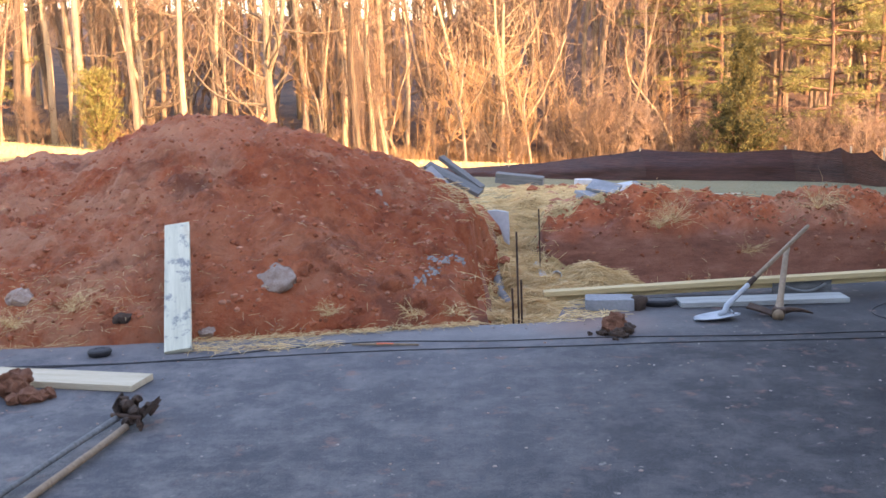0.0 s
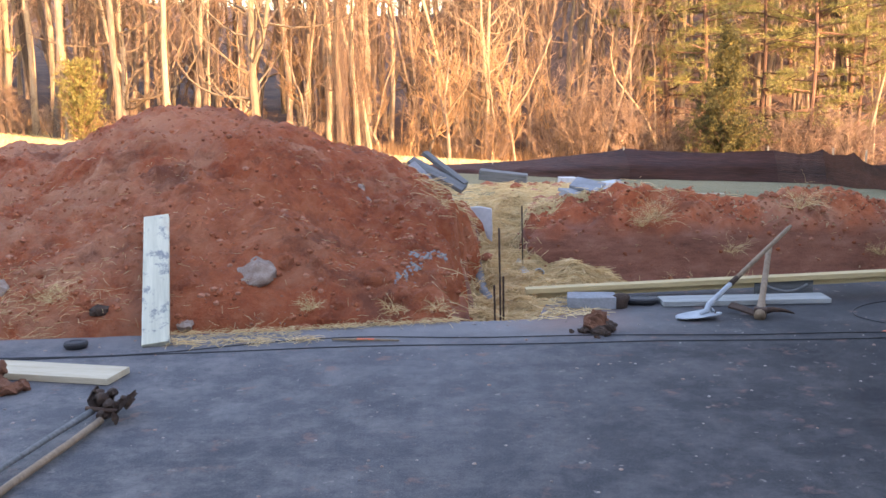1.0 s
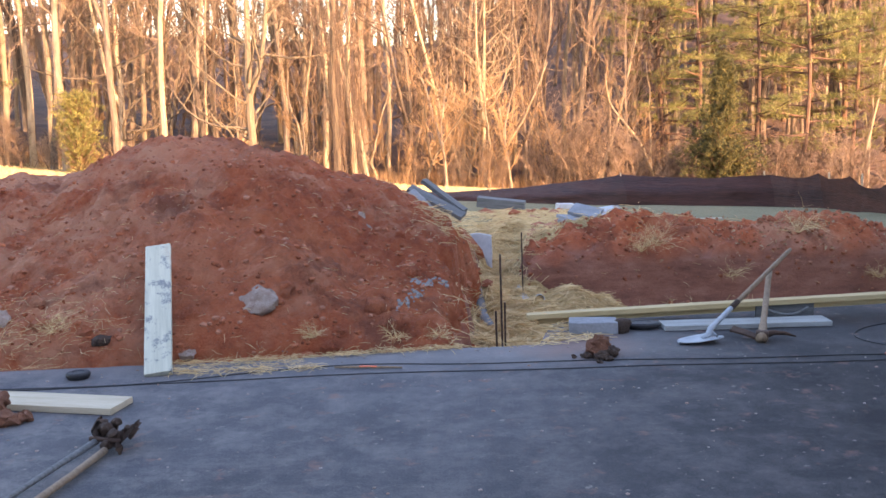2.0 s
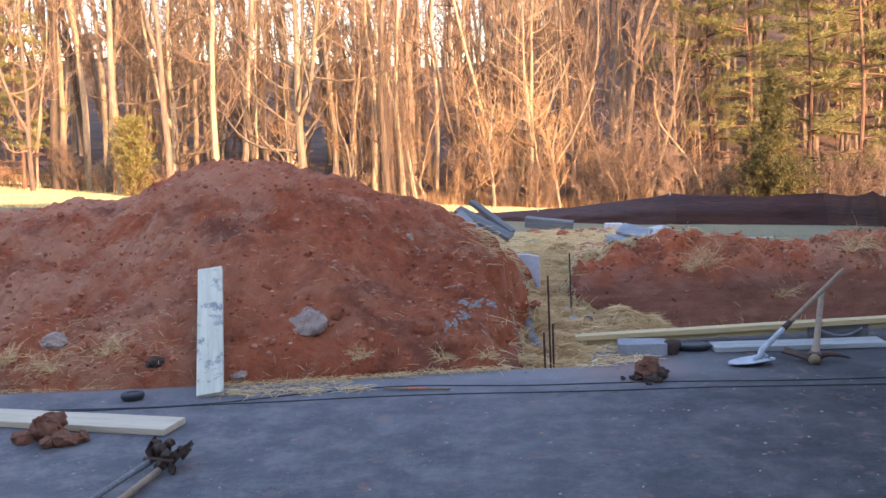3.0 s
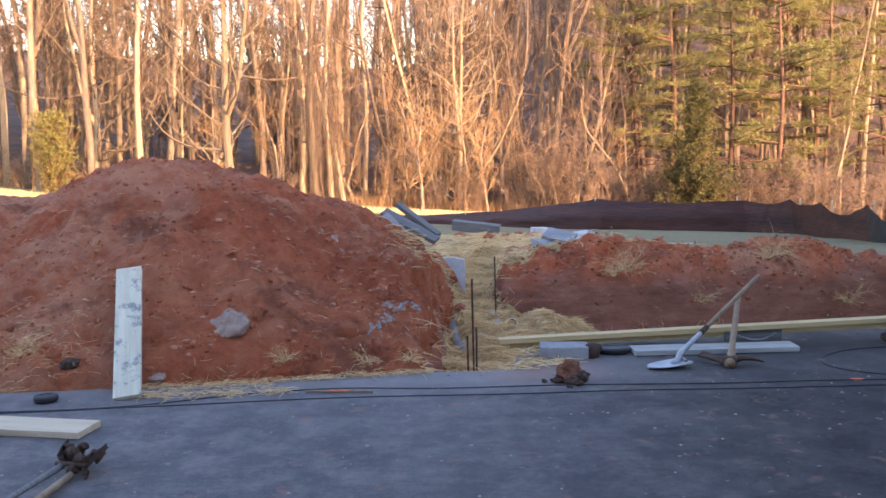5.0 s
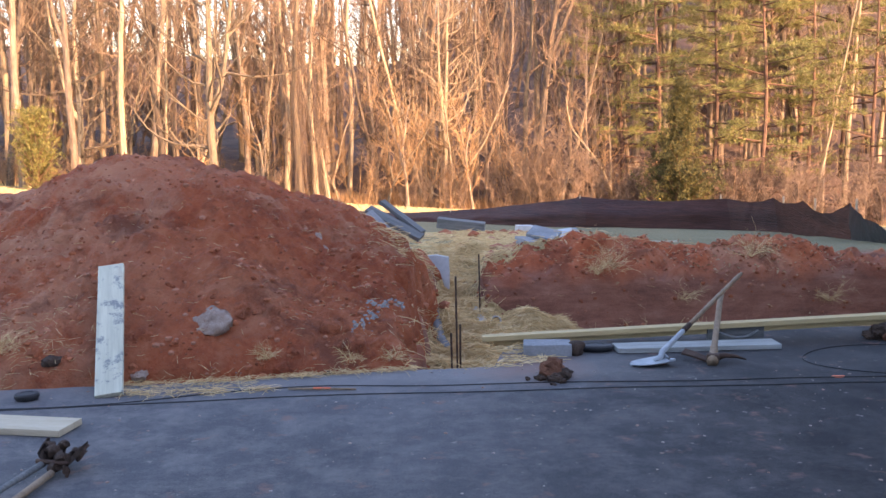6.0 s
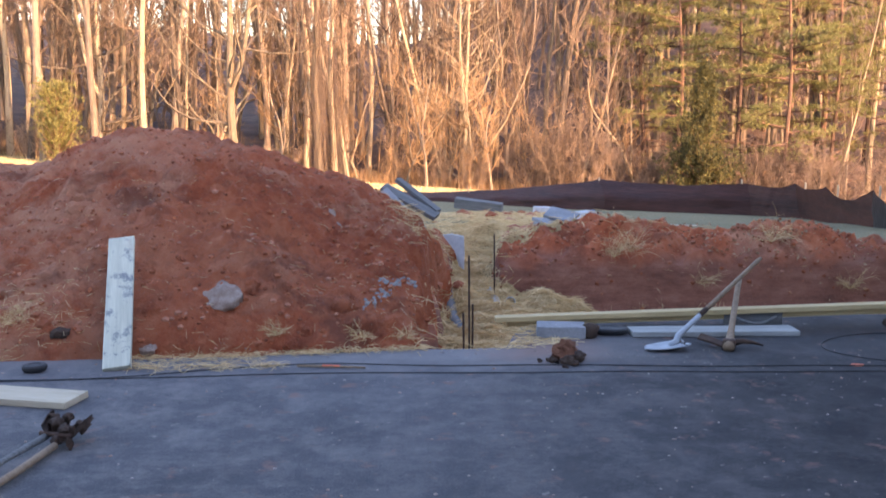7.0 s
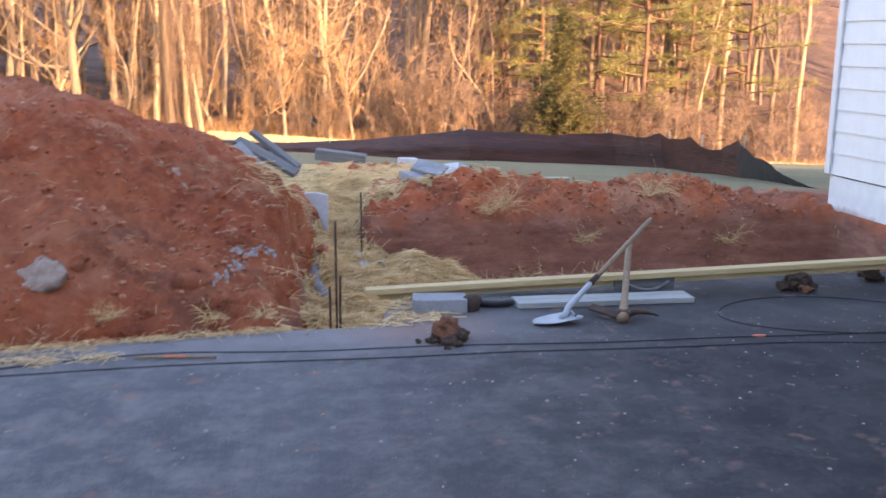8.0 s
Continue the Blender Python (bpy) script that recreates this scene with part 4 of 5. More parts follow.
scatter_lumps("clay_clods", "red clods strewn over straw behind the trench", 150, lambda r: (r.gauss(1.9, 0.9), r.uniform(12.2, 20.5)), (0.02, 0.16), CLOD, 12)
scatter_lumps("clay_clods", "red clods along the lip of the trench", 160, lambda r: (r.gauss(0.45, 0.2), r.uniform(9.0, 12.4)), (0.01, 0.10), CLOD, 13)


def dead_leaves():
    rng = random.Random(21)
    V, F = [], []
    for k in range(230):
        x, y = rng.gauss(4.1, 0.7), rng.gauss(10.7, 0.3)
        c = Vector((x, y, top_of(x, y) + 0.015))
        a = Vector((rng.gauss(0, 1), rng.gauss(0, 1), rng.gauss(0, 0.5))).normalized() * rng.uniform(0.014, 0.034)
        s = a.cross(Vector((rng.gauss(0, 1), rng.gauss(0, 1), 1.2))).normalized() * a.length * 0.55
        b = len(V)
        V += [c - a, c - s + Vector((0, 0, 0.012)), c + a, c + s + Vector((0, 0, 0.012))]
        F.append((b, b + 1, b + 2, b + 3))
    return tagged(mesh_part("fallen_leaves", mesh_of("fallen_leaves", V, F), DEADLEAF), "curled brown leaves lying on the clay bank", "leaves", kind="stuff")


dead_leaves()


def weed(x, y, size, seed):
    """A dry weed of branching stalks."""
    rng = random.Random(seed)
    V, F = [], []
    for k in range(26):
        w = rng.uniform(0, 6.28)
        limb(V, F, rng, (0, 0, -0.02), (math.cos(w) * 0.8, math.sin(w) * 0.8, 0.9), size * rng.uniform(0.45, 1.05), 0.0020, 1, -0.35, 5, 3, (7,), 0.9, 0.4, 0.3, 0.0014)
    t = thing("dry_weed", pose(x, y, top_of(x, y)), "dry straw-coloured weed on the clay", "weed", "weeds on the clay")
    mesh_part("foliage", mesh_of("foliage", V, F), STRAW, t)


for i, (x, y, s) in enumerate(((2.55, 10.5, 0.42), (2.4, 10.4, 0.3), (4.15, 10.6, 0.35), (2.75, 10.2, 0.25), (0.2, 6.72, 0.22), (-0.1, 6.66, 0.2), (-0.65, 6.62, 0.2), (-2.35, 6.5, 0.25), (-2.75, 6.45, 0.28), (-3.05, 6.5, 0.25), (4.9, 10.3, 0.3), (3.3, 10.25, 0.25))):
    weed(x, y, s if y > 9 else s * 0.7, 100 + i)


def stone(name, x, y, r, material, label, flat=0.7, seed=0, sink=0.62, group="stones in the clay", turn=0, stretch=1.0):
    rng = random.Random(seed)
    bm = lump(rng, r, flat, 3 if r > 0.03 else 2)
    for v in bm.verts:
        v.co += noise.noise_vector(v.co * (1.6 / r) + Vector((seed, 0, 0))) * r * 0.22 + noise.noise_vector(v.co * (5 / r)) * r * 0.20
    ob = part(name, bm, material, smooth=r > 0.09)
    ob.matrix_basis = pose(x, y, top_of(x, y) + r * flat * (1 - 2 * sink), 30 if y > 6.6 and x < 0.5 else 0, 0, turn) @ Matrix.Diagonal((stretch, 1, 1, 1))
    return tagged(ob, label, "stone", group)


for i, (x, y, r, ma, flat, lb) in enumerate(((-1.04, 6.74, 0.13, STONE, 0.45, "pale rounded stone set in the clay"), (-0.87, 6.90, 0.08, CLAY, 0.6, "clay-coated stone in the mound"), (-2.79, 6.65, 0.085, STONE, 0.6, "grey stone at the foot of the mound"),
                                            (-0.22, 6.93, 0.10, CLAY, 0.5, "long clay-stained stone in the mound"), (-0.42, 8.3, 0.05, STONE, 0.6, "small pale stone high on the mound"), (-0.36, 8.2, 0.035, STONE, 0.6, "small pale stone high on the mound"),
                                            (-1.80, 7.05, 0.045, CLAY, 0.8, "clod resting above the leaning board"), (-2.02, 6.42, 0.06, MUD, 0.6, "dark clod in straw by the mound"), (-1.46, 6.43, 0.055, STONE, 0.7, "grey stone beside the leaning board"),
                                            (-0.24, 6.50, 0.035, MUD, 0.6, "dark chip at the driveway's edge"), (-0.08, 6.78, 0.08, CLAY, 0.8, "large red clod by the trench"), (0.10, 6.72, 0.07, CLAY, 0.8, "large red clod by the trench"),
                                            (0.02, 6.98, 0.05, CLAY, 0.8, "red clod on the mound"), (-2.55, 6.78, 0.06, CLAY, 0.8, "red clod on the mound"), (-2.3, 7.75, 0.10, CLAY, 0.6, "red clod on the mound"), (-0.55, 6.55, 0.06, CLAY, 0.8, "red clod on the mound"))):
    stone("stone", x, y, r, ma, lb, flat, 200 + i)
stone("clay_heap", 0.62, 11.5, 0.2, CLAY, "red clod at the lip of the trench", 0.8, 260)
rubble = random.Random(14)
for i in range(96):
    f = i / 95
    stone("rubble_chip", -0.10 + 0.34 * f + 0.03 * math.sin(f * 7) + rubble.gauss(0, 0.024), 6.98 + 0.56 * f + rubble.gauss(0, 0.05), rubble.uniform(0.007, 0.022), SLATE, "blue-grey rubble chip in the clay", 0.5, 300 + i, group="streak of rubble chips")
for i in range(26):
    stone("clod", rubble.uniform(-3.6, 0.2), 6.45 + 1.8 * rubble.random() ** 1.5, rubble.uniform(0.03, 0.065), CLAY, "rough red clod on the mound", 0.8, 400 + i, group="clods on the mound")

# ---- lumber and tools on the driveway ----
def board(name, a, b, wide, thick, material, label, category="board", face=None, group="", bow=0.0):
    """A sawn board from a to b (the middles of its ends); face: the way its broad side looks."""
    a, b = Vector(a), Vector(b)
    x = (b - a).normalized()
    z = Vector(face or (0, 0, 1))
    y = z.cross(x).normalized()
    z = x.cross(y)
    m = Matrix((x, y, z)).transposed().to_4x4()
    m.translation = (a + b) / 2
    bm = box((b - a).length, wide, thick, 0.004, cuts=10, rough=0.0025, seed=a.x)
    for v in bm.verts:
        v.co.z += bow * (1 - (2 * v.co.x / (b - a).length) ** 2)
    ob = part(name, bm, material)
    ob.matrix_basis = m
    return tagged(ob, label, category, group)


def stained_board_material():
    m, nt, b = shader("whitewashed_board", 0.8)
    base = ramp(nt, tex(nt, 5, 5, local=True, stretch=(0.5, 6, 6)), [(0.3, (0.44, 0.45, 0.35)), (0.7, (0.62, 0.62, 0.49))])
    blot = ramp(nt, tex(nt, 8, 8, 0.75, local=True), [(0.54, grey(0)), (0.62, grey(0.85))])
    c = mix(nt, blot, base, (0.16, 0.18, 0.20))
    clay = ramp(nt, tex(nt, 3.2, 6, 0.7, local=True), [(0.62, grey(0)), (0.75, grey(0.5))])
    nt.links.new(mix(nt, clay, c, (0.33, 0.18, 0.11)), b.inputs["Base Color"])
    bump(nt, b, tex(nt, 30, 5, local=True, stretch=(0.2, 3, 3)), 0.4, 0.003)
    return m


STAINED = stained_board_material()
GREYWASH = plain("greywashed_board", (0.20, 0.21, 0.20), (0.46, 0.47, 0.44), 3.5, 0.8, relief=0.3, stretch=(0.6, 8, 8))
board("leaning_board", (-1.563, 6.07, 0.012), (-1.743, 6.93, 0.695), 0.170, 0.038, STAINED, "whitewashed stained board leaning on the clay mound", face=(0.0, -0.66, 0.75))
board("plank", (-3.5, 5.86, 0.021), (-1.59, 5.41, 0.021), 0.235, 0.038, PALEWOOD, "pale sawn plank lying on the asphalt")
board("long_beam", (0.95, 7.25, 0.020), (5.35, 7.19, 0.170), 0.089, 0.038, WOOD, "long yellow treated timber spanning the digging edge", group="stacked timbers")
board("long_beam", (0.86, 7.21, 0.058), (5.35, 7.16, 0.214), 0.089, 0.038, WOOD, "long yellow treated timber lying on another", group="stacked timbers")
board("whitewashed_board", (1.80, 6.95, 0.020), (3.00, 6.97, 0.020), 0.19, 0.036, GREYWASH, "short whitewashed board lying on the asphalt")
board("siding_scrap", (2.55, 7.18, 0.06), (2.98, 7.18, 0.06), 0.025, 0.11, GREYWOOD, "grey weathered panel standing on edge by the board", "panel")
V, F = [], []
tube(V, F, [(2.60 + 0.32 * i / 10, 7.13 - 0.05 * math.sin(math.pi * i / 10), 0.085 - 0.04 * math.sin(math.pi * i / 10)) for i in range(11)], [0.011] * 11, 6)
tagged(mesh_part("curved_strip", mesh_of("curved_strip", V, F), GREYWOOD, smooth=True), "curved grey strip before the panel", "strip")


def paver():
    t = thing("concrete_block", pose(1.30, 6.92, 0, 0, 0, -6), "grey concrete block under the timbers", "block")
    bm = box(0.34, 0.19, 0.085, 0.008, (0, 0, 0.043), rough=0.004, cuts=6)
    part("block", bm, CONCRETE, t)
    part("dark_end", join(lump(random.Random(4), 0.07, 0.8, 3)), MUD, t, "dark clump at the block's end").location = (0.20, -0.02, 0.045)


paver()


def lid():
    V, F = [], []
    for h, r in ((0.0, 0.115), (0.02, 0.135), (0.035, 0.135), (0.045, 0.12), (0.047, 0.07), (0.043, 0.06)):
        V += [Vector((r * math.cos(2 * math.pi * k / 24), 0.62 * r * math.sin(2 * math.pi * k / 24), h)) for k in range(24)]
    for i in range(5):
        F += [(i * 24 + k, i * 24 + (k + 1) % 24, (i + 1) * 24 + (k + 1) % 24, (i + 1) * 24 + k) for k in range(24)]
    F += [tuple(range(23, -1, -1)), tuple(range(120, 144))]
    ob = mesh_part("rubber_disc", mesh_of("rubber_disc", V, F), BLACK)
    ob.matrix_basis = pose(1.66, 6.98, 0.002, 0, 0, -8)
    tagged(ob, "black rubber disc lying on the asphalt", "disc")
    puck = copy_thing(ob, pose(-2.06, 6.07, 0.002, 0, 0, 20) @ Matrix.Diagonal((0.55, 0.75, 0.95, 1)))
    puck.name = "rubber_puck"
    puck["label"], puck["category"] = "small black rubber puck on the asphalt", "puck"


lid()


def rod(name, pts, radii, material, parent=None, label="", sides=10):
    V, F = [], []
    tube(V, F, [Vector(p) for p in pts], radii, sides)
    return mesh_part(name, mesh_of(name, V, F), material, parent, label, smooth=True)


def shovel():
    """A round-point shovel resting on its blade, its shaft on the pick's."""
    foot, top = Vector((2.05, 6.60, 0.075)), Vector((2.86, 7.35, 0.485))
    t = thing("shovel", pose(0, 0, 0), "long-handled shovel with a pale steel blade", "shovel")
    rod("handle", [foot.lerp(top, f) for f in (0.26, 0.5, 0.8, 0.97, 1)], [0.017, 0.0165, 0.016, 0.016, 0.011], HANDLEWOOD, t)
    rod("ferrule", [foot.lerp(top, f) for f in (0.24, 0.32)], [0.0205, 0.0195], MUD, t, "dark taped collar")
    rod("socket", [Vector((1.98, 6.55, 0.022)), Vector((2.03, 6.575, 0.038)), foot, foot.lerp(top, 0.08), foot.lerp(top, 0.18), foot.lerp(top, 0.28)], [0.014, 0.022, 0.021, 0.019, 0.018, 0.018], BLADE, t, "pale steel socket")
    d = Vector((-0.985, -0.17, 0))
    s = Vector((0.17, -0.985, 0))
    V, F = [], []
    rows, cols = 12, 11
    for layer in (0.0, -0.005):
        for i in range(rows):
            f = i / (rows - 1)
            half = 0.085 * (1 if f < 0.45 else math.sqrt(max(1 - ((f - 0.45) / 0.57) ** 2, 0.01)))
            for j in range(cols):
                g = 2 * j / (cols - 1) - 1
                p = Vector((2.08, 6.54, 0)) + d * 0.28 * f + s * half * g
                p.z = 0.010 + 0.018 * (1 - f) ** 2 + 0.020 * g * g * (1 - 0.4 * f) + layer
                V.append(p)
    n = rows * cols
    for i in range(rows - 1):
        for j in range(cols - 1):
            q = i * cols + j
            F += [(q, q + 1, q + cols + 1, q + cols), (n + q, n + q + cols, n + q + cols + 1, n + q + 1)]
    rim = [i * cols for i in range(rows)] + [(rows - 1) * cols + j for j in range(1, cols)] + [i * cols + cols - 1 for i in range(rows - 2, -1, -1)] + list(range(cols - 2, 0, -1))
    F += [(a, b, b + n, a + n) for a, b in zip(rim, rim[1:] + rim[:1])]
    blade = mesh_part("blade", mesh_of("blade", V, F), BLADE, t, "pale steel blade with rolled step", smooth=True)
    for g in (-1, 1):
        a, b = Vector((2.08, 6.54, 0.036)) + s * 0.025 * g, Vector((2.08, 6.54, 0.050)) + s * 0.083 * g
        rod("tread", [a, a.lerp(b, 0.5), b], [0.010, 0.010, 0.008], BLADE, blade)


def pick():
    """A pickaxe standing on its head with the handle leaning back."""
    eye, top = Vector((2.37, 6.50, 0.045)), Vector((2.68, 7.28, 0.33))
    t = thing("pickaxe", pose(0, 0, 0), "pickaxe with a rusty head and wooden handle", "pickaxe")
    rod("handle", [eye - (top - eye) * 0.06, eye, eye.lerp(top, 0.2), eye.lerp(top, 0.9), top], [0.040, 0.034, 0.022, 0.021, 0.024], HANDLEWOOD, t)
    V, F = [], []
    tube(V, F, [eye + Vector((0.004, 0.0, 0.0)), Vector((2.46, 6.52, 0.055)), Vector((2.54, 6.525, 0.045)), Vector((2.61, 6.525, 0.022))], [0.028, 0.019, 0.013, 0.005], 6)
    mesh_part("point", mesh_of("point", V, F), RUST, t, "rusty pick point", smooth=True)
    blade = box(0.19, 0.055, 0.016, 0.004, cuts=5)
    for v in blade.verts:
        v.co.z -= 0.6 * (v.co.x + 0.09) ** 2
        v.co.y *= 1.25 - v.co.x * 2
    bmesh.ops.transform(blade, matrix=pose(2.28, 6.58, 0.05, 12, 8, -34), verts=blade.verts)
    part("mattock_blade", blade, RUST, t, "rusty broad mattock blade")
    ring = box(0.085, 0.075, 0.065, 0.018)
    bmesh.ops.transform(ring, matrix=pose(2.37, 6.50, 0.045, 0, 0, -20), verts=ring.verts)
    part("eye", ring, RUST, t)


def post_hole_digger():
    t = thing("post_hole_digger", pose(-0.02, -0.2, 0), "muddy post hole digger with two wooden handles", "digger")
    rod("handle", [(-1.49, 4.93, 0.055), (-1.56, 4.66, 0.05), (-1.66, 4.28, 0.035), (-1.74, 3.98, 0.022)], [0.018, 0.015, 0.013, 0.013], GREYWOOD, t, "weathered grey handle")
    rod("handle", [(-1.43, 4.86, 0.03), (-1.48, 4.55, 0.028), (-1.56, 4.15, 0.024), (-1.63, 3.72, 0.022)], [0.019, 0.018, 0.018, 0.018], HANDLEWOOD, t)
    rng = random.Random(31)
    for x, y, z, turn in ((-1.44, 5.02, 0.075, 25), (-1.36, 4.98, 0.06, -30)):
        V, F = [], []
        for layer in (0, 0.006):
            for i in range(8):
                for j in range(7):
                    a = (j / 6 - 0.5) * 2.2
                    r = (0.062 + layer) * (1 - 0.25 * (i / 7) ** 3)
                    V.append(Vector((r * math.sin(a), 0.03 * i, r * (1 - math.cos(a)) - 0.02)))
        n = 56
        for i in range(7):
            for j in range(6):
                q = i * 7 + j
                F += [(q, q + 7, q + 8, q + 1), (n + q, n + q + 1, n + q + 8, n + q + 7)]
        rim = [i * 7 for i in range(8)] + [49 + j for j in range(1, 7)] + [i * 7 + 6 for i in range(6, -1, -1)] + list(range(5, 0, -1))
        F += [(a, b, b + n, a + n) for a, b in zip(rim, rim[1:] + rim[:1])]
        bl = mesh_part("scoop", mesh_of("scoop", V, F), MUD, t, "mud-caked steel scoop", smooth=True)
        bl.matrix_basis = pose(x - 0.02, y - 0.1, z, 8, turn, turn * 0.4)
    for x, y, z, r in ((-1.47, 4.99, 0.09, 0.05), (-1.41, 4.95, 0.06, 0.065), (-1.35, 5.0, 0.075, 0.055), (-1.44, 4.9, 0.04, 0.045), (-1.50, 5.03, 0.13, 0.028), (-1.37, 4.88, 0.03, 0.04), (-1.44, 5.06, 0.10, 0.035), (-1.32, 5.03, 0.10, 0.03)):
        bm = lump(rng, r * 0.6, 0.8, 3)
        for v in bm.verts:
            v.co += noise.noise_vector(v.co * 28 + Vector((x * 9, 0, 0))) * 0.03
        part("mud_lump", bm, MUD, t).location = (x, y, z)
    rod("pivot", [(-1.52, 4.93, 0.07), (-1.36, 4.9, 0.06)], [0.012, 0.012], RUST, t)


shovel()
pick()
post_hole_digger()


def clay_ball(x, y, r, material, label, bits):
    t = thing("clay_lump", pose(x, y, 0), label, "clod")
    rng = random.Random(int(r * 1000))
    big = lump(rng, r, 0.8, 4)
    for v in big.verts:
        v.co += noise.noise_vector(v.co * 14) * 0.035 + noise.noise_vector(v.co * 38) * 0.022
    part("lump", big, material, t, smooth=False).location = (0, 0, r * 0.72)
    for bx, by, br, bm_ in bits:
        bit = lump(rng, br, 0.6, 3)
        for v in bit.verts:
            v.co += noise.noise_vector(v.co * 40 + Vector((bx * 50, 0, 0))) * 0.02
        part("crumb", bit, bm_, t).location = (bx, by, br * 0.45)


BROWNCLAY = plain("damp_clay", (0.12, 0.045, 0.024), (0.30, 0.13, 0.07), 16, 0.95, relief=0.9, dist=0.015)
clay_ball(-2.27, 5.30, 0.09, BROWNCLAY, "damp brown clay lump beside the plank", [(0.13, -0.10, 0.07, BROWNCLAY), (0.2, -0.06, 0.05, BROWNCLAY), (-0.13, -0.05, 0.06, BROWNCLAY), (0.05, -0.13, 0.05, BROWNCLAY)])
clay_ball(1.22, 6.27, 0.078, BROWNCLAY, "clay lump mixed with black rubble on the asphalt", [(0.07, -0.04, 0.055, MUD), (0.01, -0.09, 0.05, MUD), (0.10, 0.03, 0.045, MUD), (-0.08, -0.06, 0.035, MUD), (-0.16, -0.05, 0.018, MUD), (-0.02, -0.19, 0.014, MUD), (0.05, -0.14, 0.03, MUD)])
clay_ball(3.86, 7.12, 0.085, MUD, "dark clod of earth propping the timbers", [(0.08, 0.0, 0.06, MUD), (-0.08, 0.02, 0.06, MUD), (0.03, -0.06, 0.05, BROWNCLAY)])
clay_ball(4.55, 7.32, 0.07, MUD, "small dark clod beside the timbers", [(0.07, 0.0, 0.04, MUD)])

# ---- cables and marks ----
def cable(pts, r, label):
    cu = bpy.data.curves.new("cable", "CURVE")
    cu.dimensions, cu.bevel_depth, cu.bevel_resolution, cu.resolution_u = "3D", r, 2, 8
    s = cu.splines.new("NURBS")
    s.points.add(len(pts) - 1)
    for p, c in zip(s.points, pts):
        p.co = (*c, r + 0.001, 1)
    s.use_endpoint_u, s.order_u = True, 4
    cu.materials.append(BLACK)
    return tagged(new("cable", cu), label, "cable", "cables on the driveway")


cable([(-5.5, 5.55), (-3.8, 5.78), (-2.7, 5.88), (-1.82, 5.85), (-1.3, 5.96), (-1.0, 6.09), (-0.36, 6.22), (0.0, 6.18), (0.44, 6.12), (1.0, 6.15), (1.51, 6.13), (2.2, 6.07), (2.79, 6.11), (3.6, 6.04), (4.5, 6.12), (5.6, 6.05)], 0.0033, "thin black cable across the asphalt")
cable([(-5.5, 5.45), (-3.5, 5.84), (-2.4, 5.80), (-1.66, 5.89), (-1.1, 5.91), (-0.62, 5.97), (0.0, 5.99), (0.43, 5.97), (1.0, 5.96), (1.48, 5.99), (2.1, 5.96), (2.72, 5.94), (3.2, 5.97), (3.7, 5.86), (4.2, 5.88), (4.55, 6.1), (4.5, 6.5), (4.2, 6.82), (3.75, 6.97),
       (3.3, 6.9), (3.02, 6.65), (3.0, 6.4), (3.3, 6.15), (3.9, 6.02), (4.8, 5.95), (5.6, 5.9)], 0.0033, "black cable with a loose coil on the asphalt")


def marker():
    t = thing("marker_stake", pose(-0.25, 6.095, 0.012, 0, 0, -7), "thin stake with an orange painted middle", "stake")
    stick = rod("stick", [(-0.22, 0, 0), (0, 0, 0.002), (0.21, 0, 0)], [0.006, 0.009, 0.006], HANDLEWOOD, t)
    rod("painted_band", [(-0.06, 0, 0.003), (0.05, 0, 0.003)], [0.0085, 0.0085], ORANGE, stick, "bright orange band")


marker()
for i, (x, y, s) in enumerate(((3.06, 6.10, 0.05), (3.62, 5.30, 0.05), (3.55, 5.33, 0.035))):
    bm = bmesh.new()
    ring = [bm.verts.new((s * math.cos(a) * (0.7 + 0.5 * noise.noise((a, i, 0))) * 1.2, s * 0.5 * math.sin(a), 0)) for a in np.linspace(0, 5.9, 14)]
    bm.faces.new(ring)
    g = bmesh.ops.extrude_face_region(bm, geom=bm.faces[:])
    bmesh.ops.translate(bm, vec=(0, 0, 0.003), verts=[e for e in g["geom"] if isinstance(e, bmesh.types.BMVert)])
    bmesh.ops.recalc_face_normals(bm, faces=bm.faces)
    ob = part("paint_mark", bm, ORANGE)
    ob.location = (x, y, 0.001)
    tagged(ob, "splash of orange-red marking paint on asphalt", "paint mark", "paint marks")

# ---- steel bars, pipes and slabs in the trench ----
def rebar(x, y, top, lean, label="rusty steel bar standing in the trench"):
    V, F = [], []
    n = 26
    base = straw_bed(x, y) - 0.1
    pts = [Vector((x + lean * i / n, y, base + (top - base) * i / n)) for i in range(n + 1)]
    tube(V, F, pts, [0.0085 if i % 2 else 0.0070 for i in range(n + 1)], 7)
    return tagged(mesh_part("steel_bar", mesh_of("steel_bar", V, F), RUST), label, "steel bar", "bars in the trench")


rebar(0.665, 7.02, 0.56, -0.012)
rebar(0.685, 7.06, 0.20, 0.0)
rebar(0.625, 7.0, 0.15, -0.01)
rebar(1.10, 10.0, 0.30, -0.01)


def pipe(pts, r, material, label):
    V, F = [], []
    P = [Vector(p) for p in pts]
    tube(V, F, P, [r] * len(P), 16, caps=False)
    n = len(V)
    tube(V, F, P, [r * 0.86] * len(P), 16, caps=False)
    last = (len(P) - 1) * 16
    for o in (0, last):
        F += [(o + k, o + (k + 1) % 16, n + o + (k + 1) % 16, n + o + k) for k in range(16)]
    return tagged(mesh_part("pipe", mesh_of("pipe", V, F), material, smooth=True), label, "pipe", "pipes in the trench")


